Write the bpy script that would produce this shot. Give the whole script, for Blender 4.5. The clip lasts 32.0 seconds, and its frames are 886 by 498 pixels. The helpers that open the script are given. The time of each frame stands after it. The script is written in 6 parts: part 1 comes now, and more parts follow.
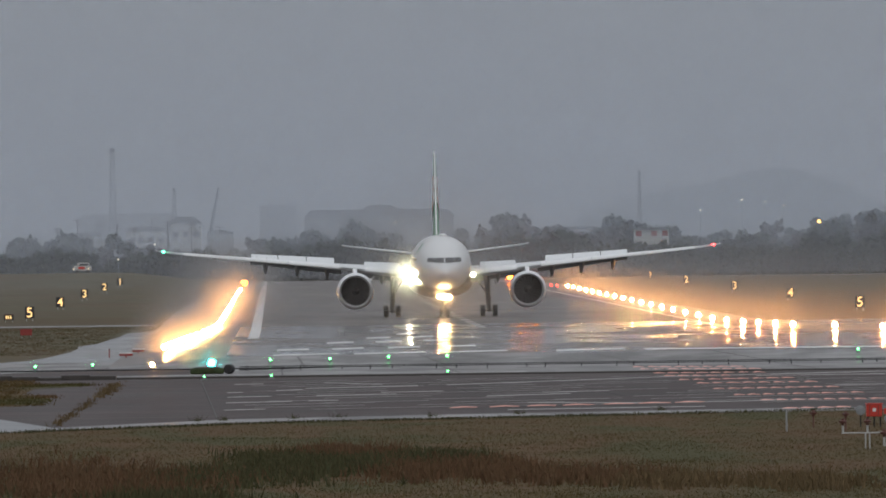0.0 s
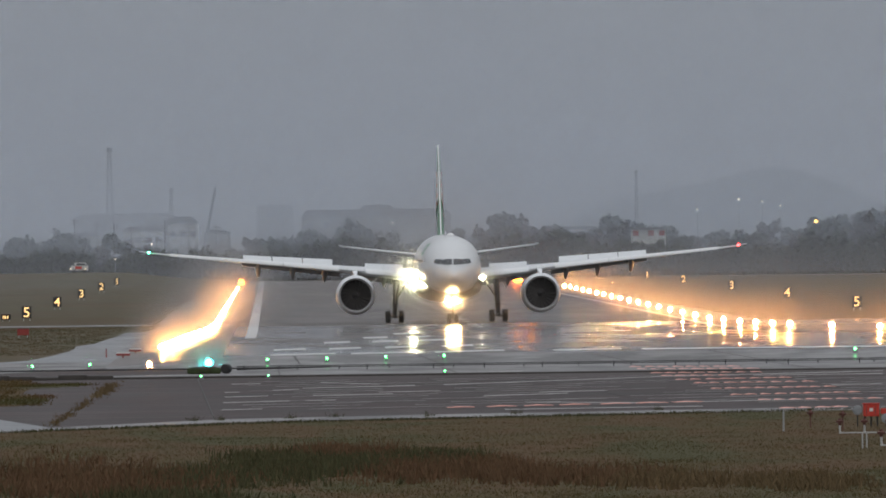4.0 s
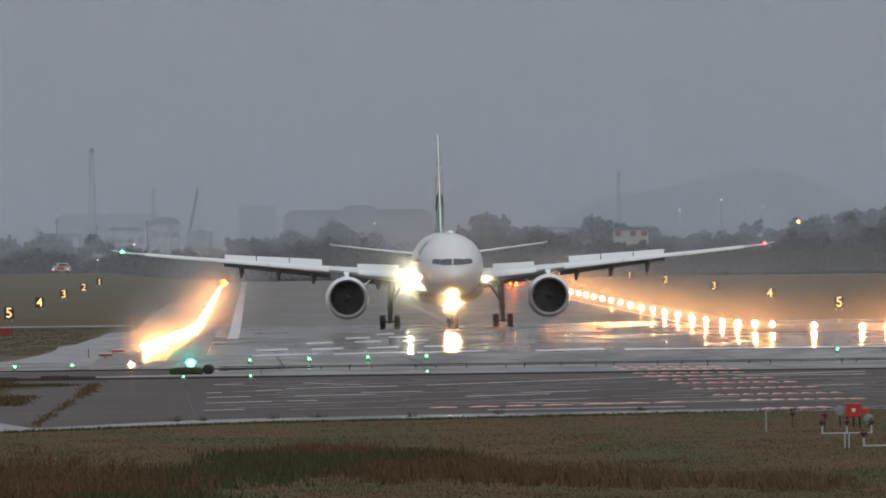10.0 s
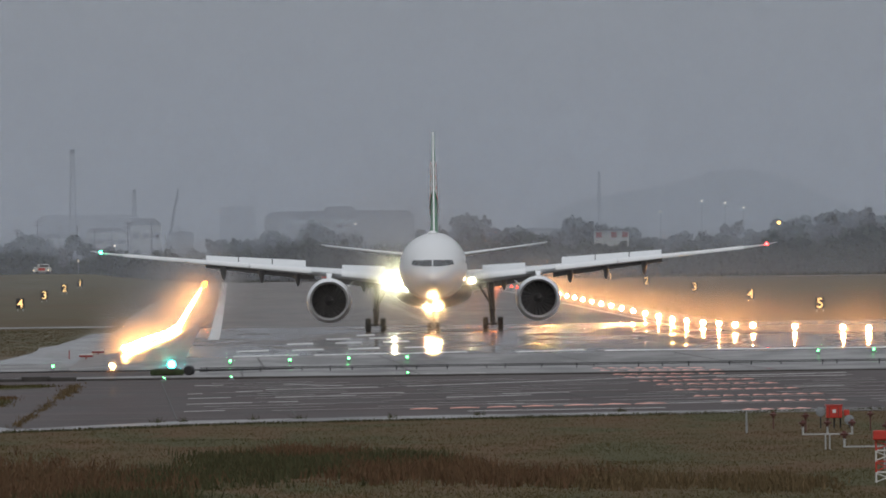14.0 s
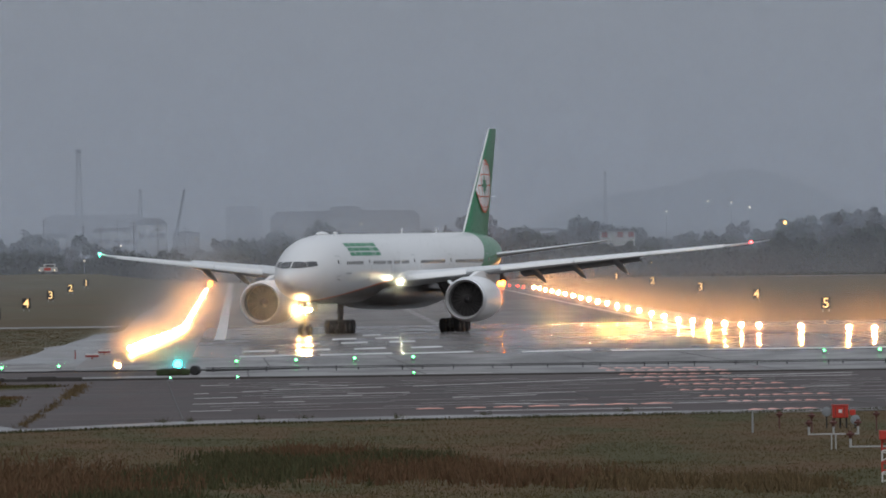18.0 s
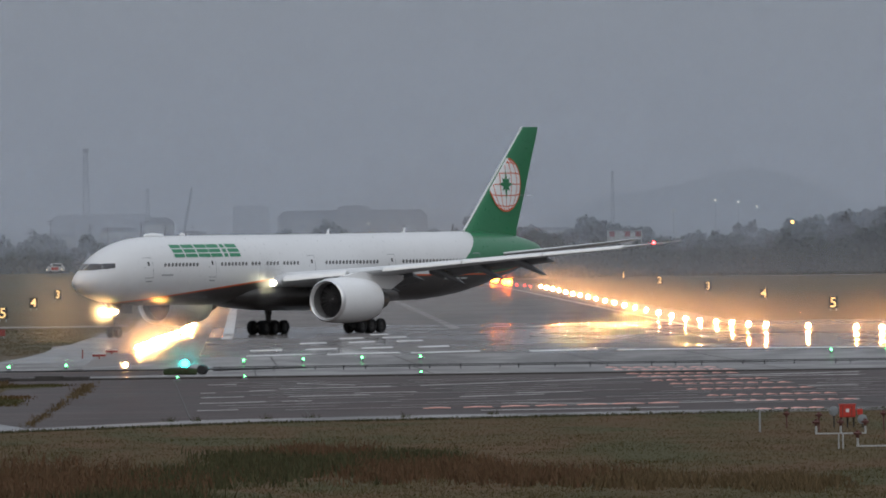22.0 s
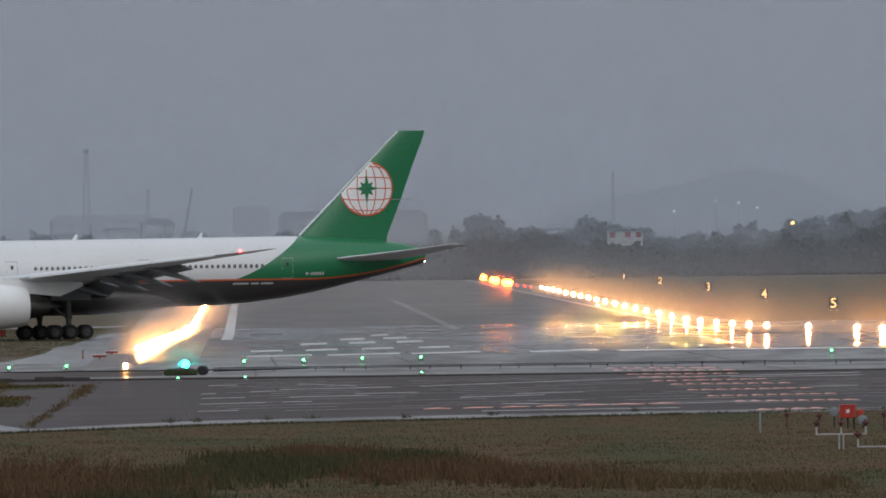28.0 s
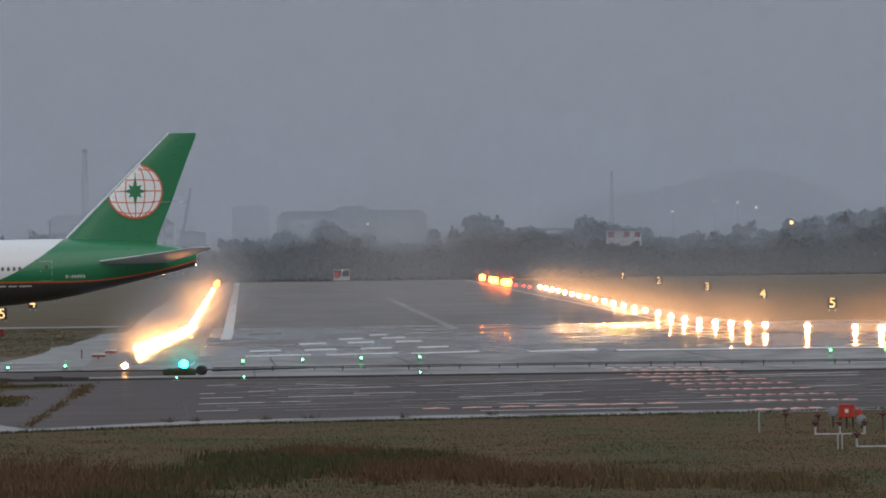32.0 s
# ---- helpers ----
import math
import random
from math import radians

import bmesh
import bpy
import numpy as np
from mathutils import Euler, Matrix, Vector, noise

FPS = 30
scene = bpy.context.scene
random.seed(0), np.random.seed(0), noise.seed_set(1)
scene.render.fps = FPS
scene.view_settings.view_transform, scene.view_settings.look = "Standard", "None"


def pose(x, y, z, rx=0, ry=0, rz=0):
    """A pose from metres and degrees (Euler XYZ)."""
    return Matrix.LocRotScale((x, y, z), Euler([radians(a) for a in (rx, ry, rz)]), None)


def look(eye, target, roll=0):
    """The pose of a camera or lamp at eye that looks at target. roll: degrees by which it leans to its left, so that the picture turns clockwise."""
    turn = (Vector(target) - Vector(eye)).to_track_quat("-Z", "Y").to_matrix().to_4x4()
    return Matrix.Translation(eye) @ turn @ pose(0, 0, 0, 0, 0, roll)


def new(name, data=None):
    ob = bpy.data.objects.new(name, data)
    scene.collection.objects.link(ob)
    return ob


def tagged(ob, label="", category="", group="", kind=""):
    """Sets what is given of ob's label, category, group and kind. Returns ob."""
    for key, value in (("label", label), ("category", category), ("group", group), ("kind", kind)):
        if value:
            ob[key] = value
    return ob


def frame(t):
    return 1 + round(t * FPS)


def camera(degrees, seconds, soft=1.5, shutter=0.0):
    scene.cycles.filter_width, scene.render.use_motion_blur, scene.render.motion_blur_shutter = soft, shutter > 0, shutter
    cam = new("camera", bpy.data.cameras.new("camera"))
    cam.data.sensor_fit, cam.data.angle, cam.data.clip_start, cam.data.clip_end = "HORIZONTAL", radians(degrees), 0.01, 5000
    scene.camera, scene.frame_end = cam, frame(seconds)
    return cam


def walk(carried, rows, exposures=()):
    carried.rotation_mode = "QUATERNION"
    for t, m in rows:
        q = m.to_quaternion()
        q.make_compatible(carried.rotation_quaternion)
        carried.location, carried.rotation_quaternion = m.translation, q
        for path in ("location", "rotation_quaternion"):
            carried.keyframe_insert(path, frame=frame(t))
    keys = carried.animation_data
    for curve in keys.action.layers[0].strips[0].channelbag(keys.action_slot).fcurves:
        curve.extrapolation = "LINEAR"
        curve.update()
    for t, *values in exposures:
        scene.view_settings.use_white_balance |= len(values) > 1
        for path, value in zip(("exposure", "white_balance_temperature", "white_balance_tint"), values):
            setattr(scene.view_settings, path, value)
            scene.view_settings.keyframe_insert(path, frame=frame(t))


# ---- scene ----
# ---- camera: a long lens on a stand beside the runway's extended line ----
# World: y runs along the runway away from the camera, x to the right, z up.
FOCAL = 33200.0          # focal length in picture units (half the picture is 784)
EYE = 9.5
LEAN = 0.75              # the stand leans a little


def aim(dx, dy):
    yaw = -math.degrees(math.atan((299.0 - dx) / FOCAL))
    pitch = math.degrees(math.atan((-31.0 + dy) / FOCAL))
    return pose(0, 0, EYE, 90 + pitch, LEAN, yaw)


cam = camera(2 * math.degrees(math.atan(784.0 / FOCAL)), 32.0, soft=1.8)
walk(cam, [(t, aim(dx, dy)) for t, dx, dy in [
    (0, 0.0, 0.0), (0.5, 6.4, 0.0), (1, -1.6, -1.4), (1.5, 3.0, 0.0), (2, -0.6, 0.0), (2.5, -1.7, 1.5), (3, -3.2, 1.5), (3.5, -6.1, -1.1),
    (5.5, -1.2, 3.1), (6, -2.9, 1.7), (6.5, 0.6, 1.4), (7, -3.2, 3.1), (7.5, -7.8, 3.1), (8, -13.9, 3.1), (8.5, -24.1, 6.1),
    (9, -25.0, 10.9), (9.5, -38.4, 7.8), (10, -36.6, 0.0), (10.5, -42.3, -1.5), (11, -45.4, 2.4), (11.5, -42.3, 2.9), (12, -49.0, 3.1),
    (12.5, -66.0, 4.9), (13, -67.2, 4.6), (13.5, -70.3, 2.7), (14, -70.8, 1.5), (14.5, -66.6, 1.8), (16.5, -63.1, 3.1), (17, -62.5, 0.9),
    (17.5, -60.5, 1.5), (18, -60.1, 1.5), (18.5, -62.8, 0.3), (19, -52.5, 0.3), (19.5, -58.0, -0.2), (20, -49.2, 0.3), (20.5, -51.9, -0.2),
    (21, -49.3, 1.5), (21.5, -48.4, 0.1), (22, -47.3, 0.5), (22.5, -47.1, 1.2), (23, -46.3, 0.6), (23.5, -50.0, 0.0), (24, -55.1, -0.8),
    (24.5, -48.8, 0.4), (25, -46.9, 0.4), (25.5, -50.5, -1.2), (27.5, -51.9, 0.2), (28, -46.7, 1.7), (28.5, -44.6, 0.0), (29, -47.9, 1.5),
    (29.5, -45.6, 1.3), (30, -57.1, -1.0), (30.5, -57.8, -1.5), (31, -56.1, -0.2), (31.5, -53.2, 0.0), (32, -48.8, 1.3),
]], exposures=[(0, 0.02, 6750, 10), (14, 0.02, 6750, 10), (17, -0.02, 6520, 10), (32, -0.03, 6500, 10)])

# ---- light: dull overcast evening sky ----
world = bpy.data.worlds.new("overcast")
scene.world = world
world.use_nodes = True
wn, wl = world.node_tree.nodes, world.node_tree.links
wn.clear()
sky = wn.new("ShaderNodeTexSky")
sky.sky_type, sky.sun_disc = "NISHITA", False
sky.sun_elevation, sky.sun_rotation = radians(36), radians(193)
sky.air_density, sky.dust_density, sky.ozone_density = 2.0, 6.0, 1.5
grey = wn.new("ShaderNodeRGB")
grey.outputs[0].default_value = (2.67, 2.90, 3.24, 1)
mixw = wn.new("ShaderNodeMix")
mixw.data_type = "RGBA"
mixw.inputs[0].default_value = 0.96
wl.new(sky.outputs[0], mixw.inputs[6])
wl.new(grey.outputs[0], mixw.inputs[7])
bg = wn.new("ShaderNodeBackground")
bg.inputs[1].default_value = 0.1
# an overcast sky is about three times as bright overhead as at the horizon
wc, wz, wm, ws = wn.new("ShaderNodeTexCoord"), wn.new("ShaderNodeSeparateXYZ"), wn.new("ShaderNodeMapRange"), wn.new("ShaderNodeVectorMath")
wl.new(wc.outputs["Generated"], wz.inputs[0])
wl.new(wz.outputs[2], wm.inputs[0])
wm.inputs[3].default_value, wm.inputs[4].default_value = 0.97, 2.9
ws.operation = "SCALE"
wl.new(mixw.outputs[2], ws.inputs[0])
wl.new(wm.outputs[0], ws.inputs["Scale"])
wl.new(ws.outputs[0], bg.inputs[0])
wo = wn.new("ShaderNodeOutputWorld")
wl.new(bg.outputs[0], wo.inputs[0])
sun = new("sun", bpy.data.lights.new("sun", "SUN"))
sun.data.energy, sun.data.angle, sun.data.color = 0.6, radians(60), (1.0, 0.97, 0.93)
sun.matrix_basis = look((0, 0, 100), (-30, 130, 0))


# ---- materials ----
def mat(name, color, rough=0.6, metal=0.0, var=0.25, size=1.0, bump=0.0, coat=0.0, coat_rough=0.1, fine=None, spec=0.5):
    """A surface with a base colour varied at two sizes (metres), and a fine relief."""
    m = bpy.data.materials.new(name)
    m.use_nodes = True
    n, l = m.node_tree.nodes, m.node_tree.links
    b = n["Principled BSDF"]
    tc = n.new("ShaderNodeTexCoord")
    big, small = n.new("ShaderNodeTexNoise"), n.new("ShaderNodeTexNoise")
    big.inputs["Scale"].default_value = 1.0 / size
    small.inputs["Scale"].default_value = 1.0 / (fine or size / 9)
    big.inputs["Detail"].default_value = 5
    for q in (big, small):
        l.new(tc.outputs["Object"], q.inputs["Vector"])
    add = n.new("ShaderNodeMath")
    add.operation = "ADD"
    l.new(big.outputs[0], add.inputs[0])
    l.new(small.outputs[0], add.inputs[1])
    ramp = n.new("ShaderNodeMapRange")
    ramp.inputs[1].default_value, ramp.inputs[2].default_value = 0.65, 1.35
    ramp.inputs[3].default_value, ramp.inputs[4].default_value = 1 - var, 1 + var
    l.new(add.outputs[0], ramp.inputs[0])
    mul = n.new("ShaderNodeVectorMath")
    mul.operation = "SCALE"
    mul.inputs[0].default_value = color
    l.new(ramp.outputs[0], mul.inputs["Scale"])
    l.new(mul.outputs[0], b.inputs["Base Color"])
    rr = n.new("ShaderNodeMapRange")
    rr.inputs[1].default_value, rr.inputs[2].default_value = 0.3, 0.7
    rr.inputs[3].default_value, rr.inputs[4].default_value = max(0.02, rough * 0.85), min(1, rough * 1.15)
    l.new(small.outputs[0], rr.inputs[0])
    l.new(rr.outputs[0], b.inputs["Roughness"])
    b.inputs["Metallic"].default_value = metal
    b.inputs["Specular IOR Level"].default_value = spec
    b.inputs["Coat Weight"].default_value, b.inputs["Coat Roughness"].default_value = coat, coat_rough
    if bump:
        bm_ = n.new("ShaderNodeBump")
        bm_.inputs["Strength"].default_value, bm_.inputs["Distance"].default_value = 0.6, bump
        l.new(small.outputs[0], bm_.inputs["Height"])
        l.new(bm_.outputs[0], b.inputs["Normal"])
    return m


def glow(name, color, strength):
    m = bpy.data.materials.new(name)
    m.use_nodes = True
    b = m.node_tree.nodes["Principled BSDF"]
    b.inputs["Base Color"].default_value = (*color, 1)
    b.inputs["Emission Color"].default_value = (*color, 1)
    b.inputs["Emission Strength"].default_value = strength
    return m


def wet(name, color, rough, film, film_rough, var=0.3, size=6.0, stretch=1.0):
    """Paving under rain: dull stone or tar, with a water film that lies in patches."""
    m = mat(name, color, rough, var=var, size=size, fine=size / 12, coat=film, coat_rough=film_rough)
    n, l = m.node_tree.nodes, m.node_tree.links
    b = n["Principled BSDF"]
    tc = n["Texture Coordinate"]
    mp = n.new("ShaderNodeMapping")
    mp.inputs["Scale"].default_value = (0.12, 0.012 * stretch, 1)
    l.new(tc.outputs["Object"], mp.inputs["Vector"])
    pools = n.new("ShaderNodeTexNoise")
    pools.inputs["Scale"].default_value, pools.inputs["Detail"].default_value = 1.0, 4
    l.new(mp.outputs[0], pools.inputs["Vector"])
    pr = n.new("ShaderNodeMapRange")
    pr.inputs[1].default_value, pr.inputs[2].default_value = 0.38, 0.62
    pr.inputs[3].default_value, pr.inputs[4].default_value = film * 0.35, min(1.0, film * 1.4)
    l.new(pools.outputs[0], pr.inputs[0])
    l.new(pr.outputs[0], b.inputs["Coat Weight"])
    b.inputs["Coat IOR"].default_value = 1.33
    return m


M_GRASS = mat("grass_ground", (0.074, 0.054, 0.024), 0.95, var=0.25, size=9.0, fine=0.8, spec=0.1)
M_FARGRASS = mat("mown_field", (0.086, 0.077, 0.050), 0.95, var=0.25, size=14.0, fine=1.5, spec=0.1)
def tint(m, other, size, lo=0.42, hi=0.62):
    """Blend a second colour into a surface in soft patches of a size in metres (across, along)."""
    n, l = m.node_tree.nodes, m.node_tree.links
    b = n["Principled BSDF"]
    src = b.inputs["Base Color"].links[0].from_socket
    mp, noi, mr, mx = n.new("ShaderNodeMapping"), n.new("ShaderNodeTexNoise"), n.new("ShaderNodeMapRange"), n.new("ShaderNodeMix")
    mp.inputs["Scale"].default_value = (1 / size[0], 1 / size[1], 1)
    noi.inputs["Scale"].default_value, noi.inputs["Detail"].default_value = 1.0, 3
    mr.inputs[1].default_value, mr.inputs[2].default_value = lo, hi
    mx.data_type = "RGBA"
    l.new(n["Texture Coordinate"].outputs["Object"], mp.inputs["Vector"])
    l.new(mp.outputs[0], noi.inputs["Vector"])
    l.new(noi.outputs[0], mr.inputs[0])
    l.new(mr.outputs[0], mx.inputs[0])
    l.new(src, mx.inputs[6])
    mx.inputs[7].default_value = (*other, 1)
    l.new(mx.outputs[2], b.inputs["Base Color"])
    return m


tint(M_GRASS, (0.088, 0.054, 0.027), (4.0, 40.0))
tint(M_GRASS, (0.060, 0.055, 0.024), (7.0, 55.0), 0.5, 0.62)
tint(M_FARGRASS, (0.088, 0.069, 0.045), (25.0, 160.0))
M_RUNWAY = wet("wet_runway", (0.112, 0.097, 0.090), 0.7, 0.14, 0.06)
M_POOL = wet("wet_threshold", (0.090, 0.073, 0.066), 0.6, 0.66, 0.066, size=6.0)
M_WETSIDE = wet("wet_side_paving", (0.14, 0.120, 0.112), 0.6, 0.12, 0.065)
M_CONC = wet("wet_concrete", (0.18, 0.168, 0.165), 0.65, 0.25, 0.14, var=0.5, size=4.0)
M_STOP = wet("wet_stopway", (0.062, 0.046, 0.046), 0.8, 0.06, 0.22, size=3.0)
M_STOP.node_tree.nodes["Principled BSDF"].inputs["Specular IOR Level"].default_value = 0.15
tint(M_STOP, (0.050, 0.045, 0.044), (5.0, 26.0), 0.45, 0.7)
tint(M_STOP, (0.095, 0.074, 0.070), (45.0, 4.0), 0.5, 0.70)
tint(M_CONC, (0.09, 0.082, 0.08), (6.0, 22.0), 0.46, 0.58)
tint(M_RUNWAY, (0.085, 0.077, 0.073), (6.0, 120.0))
M_SHOULDER2 = wet("damp_shoulder", (0.14, 0.13, 0.125), 0.7, 0.10, 0.25)
M_SHOULDER = wet("wet_shoulder", (0.16, 0.16, 0.165), 0.6, 0.4, 0.12)
M_PAINT = mat("white_road_paint", (0.62, 0.62, 0.62), 0.5, var=0.2, size=0.8)
M_OLDPAINT = mat("worn_white_paint", (0.36, 0.34, 0.33), 0.6, var=0.35, size=0.6)
M_PAINT2 = mat("wet_edge_paint", (0.50, 0.49, 0.48), 0.5, var=0.25, size=2.0)
M_FADED = mat("faded_centre_paint", (0.23, 0.215, 0.21), 0.6, var=0.4, size=0.8)
M_REDPAINT = mat("orange_chevron_paint", (0.80, 0.36, 0.29), 0.6, var=0.3, size=0.5)
M_SOIL = mat("dark_joint", (0.045, 0.04, 0.038), 0.8, size=0.5)
M_BROWN = mat("dry_reed", (0.16, 0.10, 0.055), 0.9, size=0.6, spec=0.1)
M_RED = mat("red_enamel", (0.46, 0.03, 0.018), 0.4, size=0.4, var=0.15)
M_DARKRED = mat("weathered_red_paint", (0.24, 0.03, 0.025), 0.6, size=0.4, var=0.2)
M_STEEL = mat("galvanised_steel", (0.42, 0.43, 0.44), 0.4, metal=0.3, size=0.3, var=0.15)
M_BLACK = mat("black_rubber", (0.018, 0.018, 0.02), 0.7, size=0.3)
M_DARKPOST = mat("brown_lamp_head", (0.10, 0.035, 0.03), 0.6, size=0.2)
M_BARK = mat("bark", (0.06, 0.05, 0.045), 0.9, size=0.5, spec=0.1)
M_LEAF = mat("tree_leaf", (0.045, 0.055, 0.042), 0.9, size=2.0, var=0.4, spec=0.1)
M_LEAF2 = mat("bare_twig_crown", (0.07, 0.066, 0.06), 0.9, size=2.0, var=0.3, spec=0.1)
M_BUSH = mat("shrub_leaf", (0.042, 0.055, 0.028), 0.9, size=0.5, var=0.5, spec=0.1)
M_HILL = mat("wooded_hill", (0.06, 0.075, 0.06), 0.95, size=8.0, spec=0.1)
M_WALLW = mat("pale_cladding", (0.45, 0.45, 0.44), 0.7, size=3.0, var=0.15)
M_WALLG = mat("grey_cladding", (0.26, 0.27, 0.28), 0.7, size=3.0, var=0.15)
M_ROOF = mat("dark_roofing", (0.10, 0.105, 0.11), 0.7, size=2.0)
M_PANE = mat("dark_glass", (0.045, 0.046, 0.05), 0.08, size=1.0)
M_MAST = mat("dark_mast_steel", (0.045, 0.048, 0.052), 0.7, size=2.0)
M_BLUEGREY = mat("painted_bluegrey", (0.2, 0.22, 0.24), 0.5, size=0.5)
L_EDGE = glow("edge_lamp_light", (1.0, 0.44, 0.13), 3000)
L_LEFT = glow("left_lamp_light", (1.0, 0.44, 0.13), 2500)
L_CURVE = glow("curve_lamp_light", (1.0, 0.46, 0.14), 1250)
L_AMBER = glow("amber_lamp_light", (1.0, 0.13, 0.007), 150)
L_RED = glow("red_lamp_light", (1.0, 0.03, 0.02), 8)
L_GREEN = glow("green_lamp_light", (0.10, 0.85, 0.22), 12)
L_CYAN = glow("cyan_lamp_light", (0.004, 0.66, 0.60), 110)
L_SIGN = glow("sign_digit_light", (1.0, 0.66, 0.28), 1.15)
L_TOWN = glow("town_lamp_light", (1.0, 0.85, 0.65), 1.0)
L_SODIUM = glow("sodium_lamp_light", (1.0, 0.52, 0.12), 8)
L_LAND = glow("landing_light", (1.0, 0.98, 0.64), 520)
L_LANDG = glow("landing_light_cool", (1.0, 0.95, 0.60), 420)
L_TAXI = glow("nose_light", (1.0, 0.60, 0.25), 1900)
L_NAVR = glow("red_wing_light", (1.0, 0.02, 0.02), 40)
L_NAVG = glow("green_wing_light", (0.03, 1.0, 0.4), 30)
L_NAVW = glow("white_tail_light", (1.0, 0.9, 0.7), 12)


# disc added as a lamp's glare in drizzle, thin at its rim; it shines only by the lamp behind it
def halo_disc(name, radius, dense, power=1.0):
    m = bpy.data.materials.new(name)
    m.use_nodes = True
    n, l = m.node_tree.nodes, m.node_tree.links
    n.clear()
    out, mix = n.new("ShaderNodeOutputMaterial"), n.new("ShaderNodeMixShader")
    tr, tl = n.new("ShaderNodeBsdfTransparent"), n.new("ShaderNodeBsdfTranslucent")
    tl.inputs[0].default_value = (0.6, 0.6, 0.6, 1)
    tc, ln = n.new("ShaderNodeTexCoord"), n.new("ShaderNodeVectorMath")
    ln.operation = "LENGTH"
    l.new(tc.outputs["Object"], ln.inputs[0])
    fade = n.new("ShaderNodeMapRange")
    fade.interpolation_type = "SMOOTHSTEP"
    fade.inputs[1].default_value, fade.inputs[2].default_value = 0.0, radius
    fade.inputs[3].default_value, fade.inputs[4].default_value = 1.0, 0.0
    l.new(ln.outputs["Value"], fade.inputs[0])
    thin = n.new("ShaderNodeMath")
    thin.operation = "POWER"
    thin.inputs[1].default_value = power
    rim = n.new("ShaderNodeMath")
    rim.operation = "MULTIPLY"
    rim.inputs[1].default_value = dense
    l.new(fade.outputs[0], thin.inputs[0])
    l.new(thin.outputs[0], rim.inputs[0])
    l.new(rim.outputs[0], mix.inputs[0])
    l.new(tr.outputs[0], mix.inputs[1])
    l.new(tl.outputs[0], mix.inputs[2])
    l.new(mix.outputs[0], out.inputs[0])
    bm = bmesh.new()
    bmesh.ops.create_circle(bm, cap_ends=True, segments=24, radius=radius)
    bmesh.ops.rotate(bm, cent=(0, 0, 0), matrix=Euler((radians(90), 0, 0)).to_matrix(), verts=bm.verts)
    me = bpy.data.meshes.new(name)
    bm.to_mesh(me)
    bm.free()
    me.materials.append(m)
    return me


scene.cycles.transparent_max_bounces = 64
HALO_EDGE = halo_disc("halo_edge", 2.2, 0.04)
HALO_WIDE = halo_disc("halo_far", 9.5, 0.09)
HALO_BIG = halo_disc("halo_wide", 6.5, 0.20, 1.6)
HALO_FLASH = halo_disc("halo_round", 2.8, 0.10)
GLARE_SPRAY = halo_disc("glare_spray_disc", 17.0, 0.13)
HALO_MID = halo_disc("halo_low", 5.0, 0.11)
HALO_LOW = halo_disc("halo_under_nose", 5.0, 0.13, 1.4)
HALO_MED = halo_disc("halo_medium", 3.4, 0.24, 1.4)
HALO_CORE = halo_disc("halo_core", 3.6, 0.20, 1.2)
HALO_NOSE = halo_disc("halo_nose", 4.0, 0.26, 1.2)
HALO_HEART = halo_disc("halo_heart", 2.4, 0.24, 1.2)
HALO_VEIL = halo_disc("halo_veil", 13.0, 0.16, 1.3)
HALO_AMBER = halo_disc("halo_amber", 3.2, 0.12, 1.2)
HALO_SMALL = halo_disc("halo_small", 1.0, 0.20)


# ---- building helpers ----
def part(name, bm, material, parent=None, label="", m=None):
    me = bpy.data.meshes.new(name)
    bm.to_mesh(me)
    bm.free()
    me.materials.append(material)
    ob = new(name, me)
    if parent:
        ob.parent = parent
    if m is not None:
        ob.matrix_basis = m
    if label:
        tagged(ob, label)
    return ob


def shared(name, me, parent=None, m=None, label=""):
    ob = new(name, me)
    if parent:
        ob.parent = parent
    if m is not None:
        ob.matrix_basis = m
    if label:
        tagged(ob, label)
    return ob


def thing(name, m, label, category, group=""):
    ob = new(name)
    ob.matrix_basis = m
    return tagged(ob, label, category, group)


def smooth(ob, angle=40):
    ob.data.polygons.foreach_set("use_smooth", [True] * len(ob.data.polygons))
    ob.data.set_sharp_from_angle(angle=radians(angle))
    return ob


def box(bm, x0, x1, y0, y1, z0, z1, bevel=0.0):
    r = bmesh.ops.create_cube(bm, size=1)
    bmesh.ops.scale(bm, vec=(x1 - x0, y1 - y0, z1 - z0), verts=r["verts"])
    bmesh.ops.translate(bm, vec=((x0 + x1) / 2, (y0 + y1) / 2, (z0 + z1) / 2), verts=r["verts"])
    if bevel:
        es = list({e for v in r["verts"] for e in v.link_edges})
        bmesh.ops.bevel(bm, geom=es, offset=bevel, segments=2, profile=0.5, affect="EDGES")
    return bm


def rod(bm, a, b, r0, r1=None, n=10):
    a, b = Vector(a), Vector(b)
    d = b - a
    res = bmesh.ops.create_cone(bm, cap_ends=True, segments=n, radius1=r0, radius2=r0 if r1 is None else r1, depth=d.length)
    q = d.to_track_quat("Z", "Y").to_matrix().to_4x4()
    bmesh.ops.transform(bm, matrix=Matrix.Translation((a + b) / 2) @ q, verts=res["verts"])
    return bm


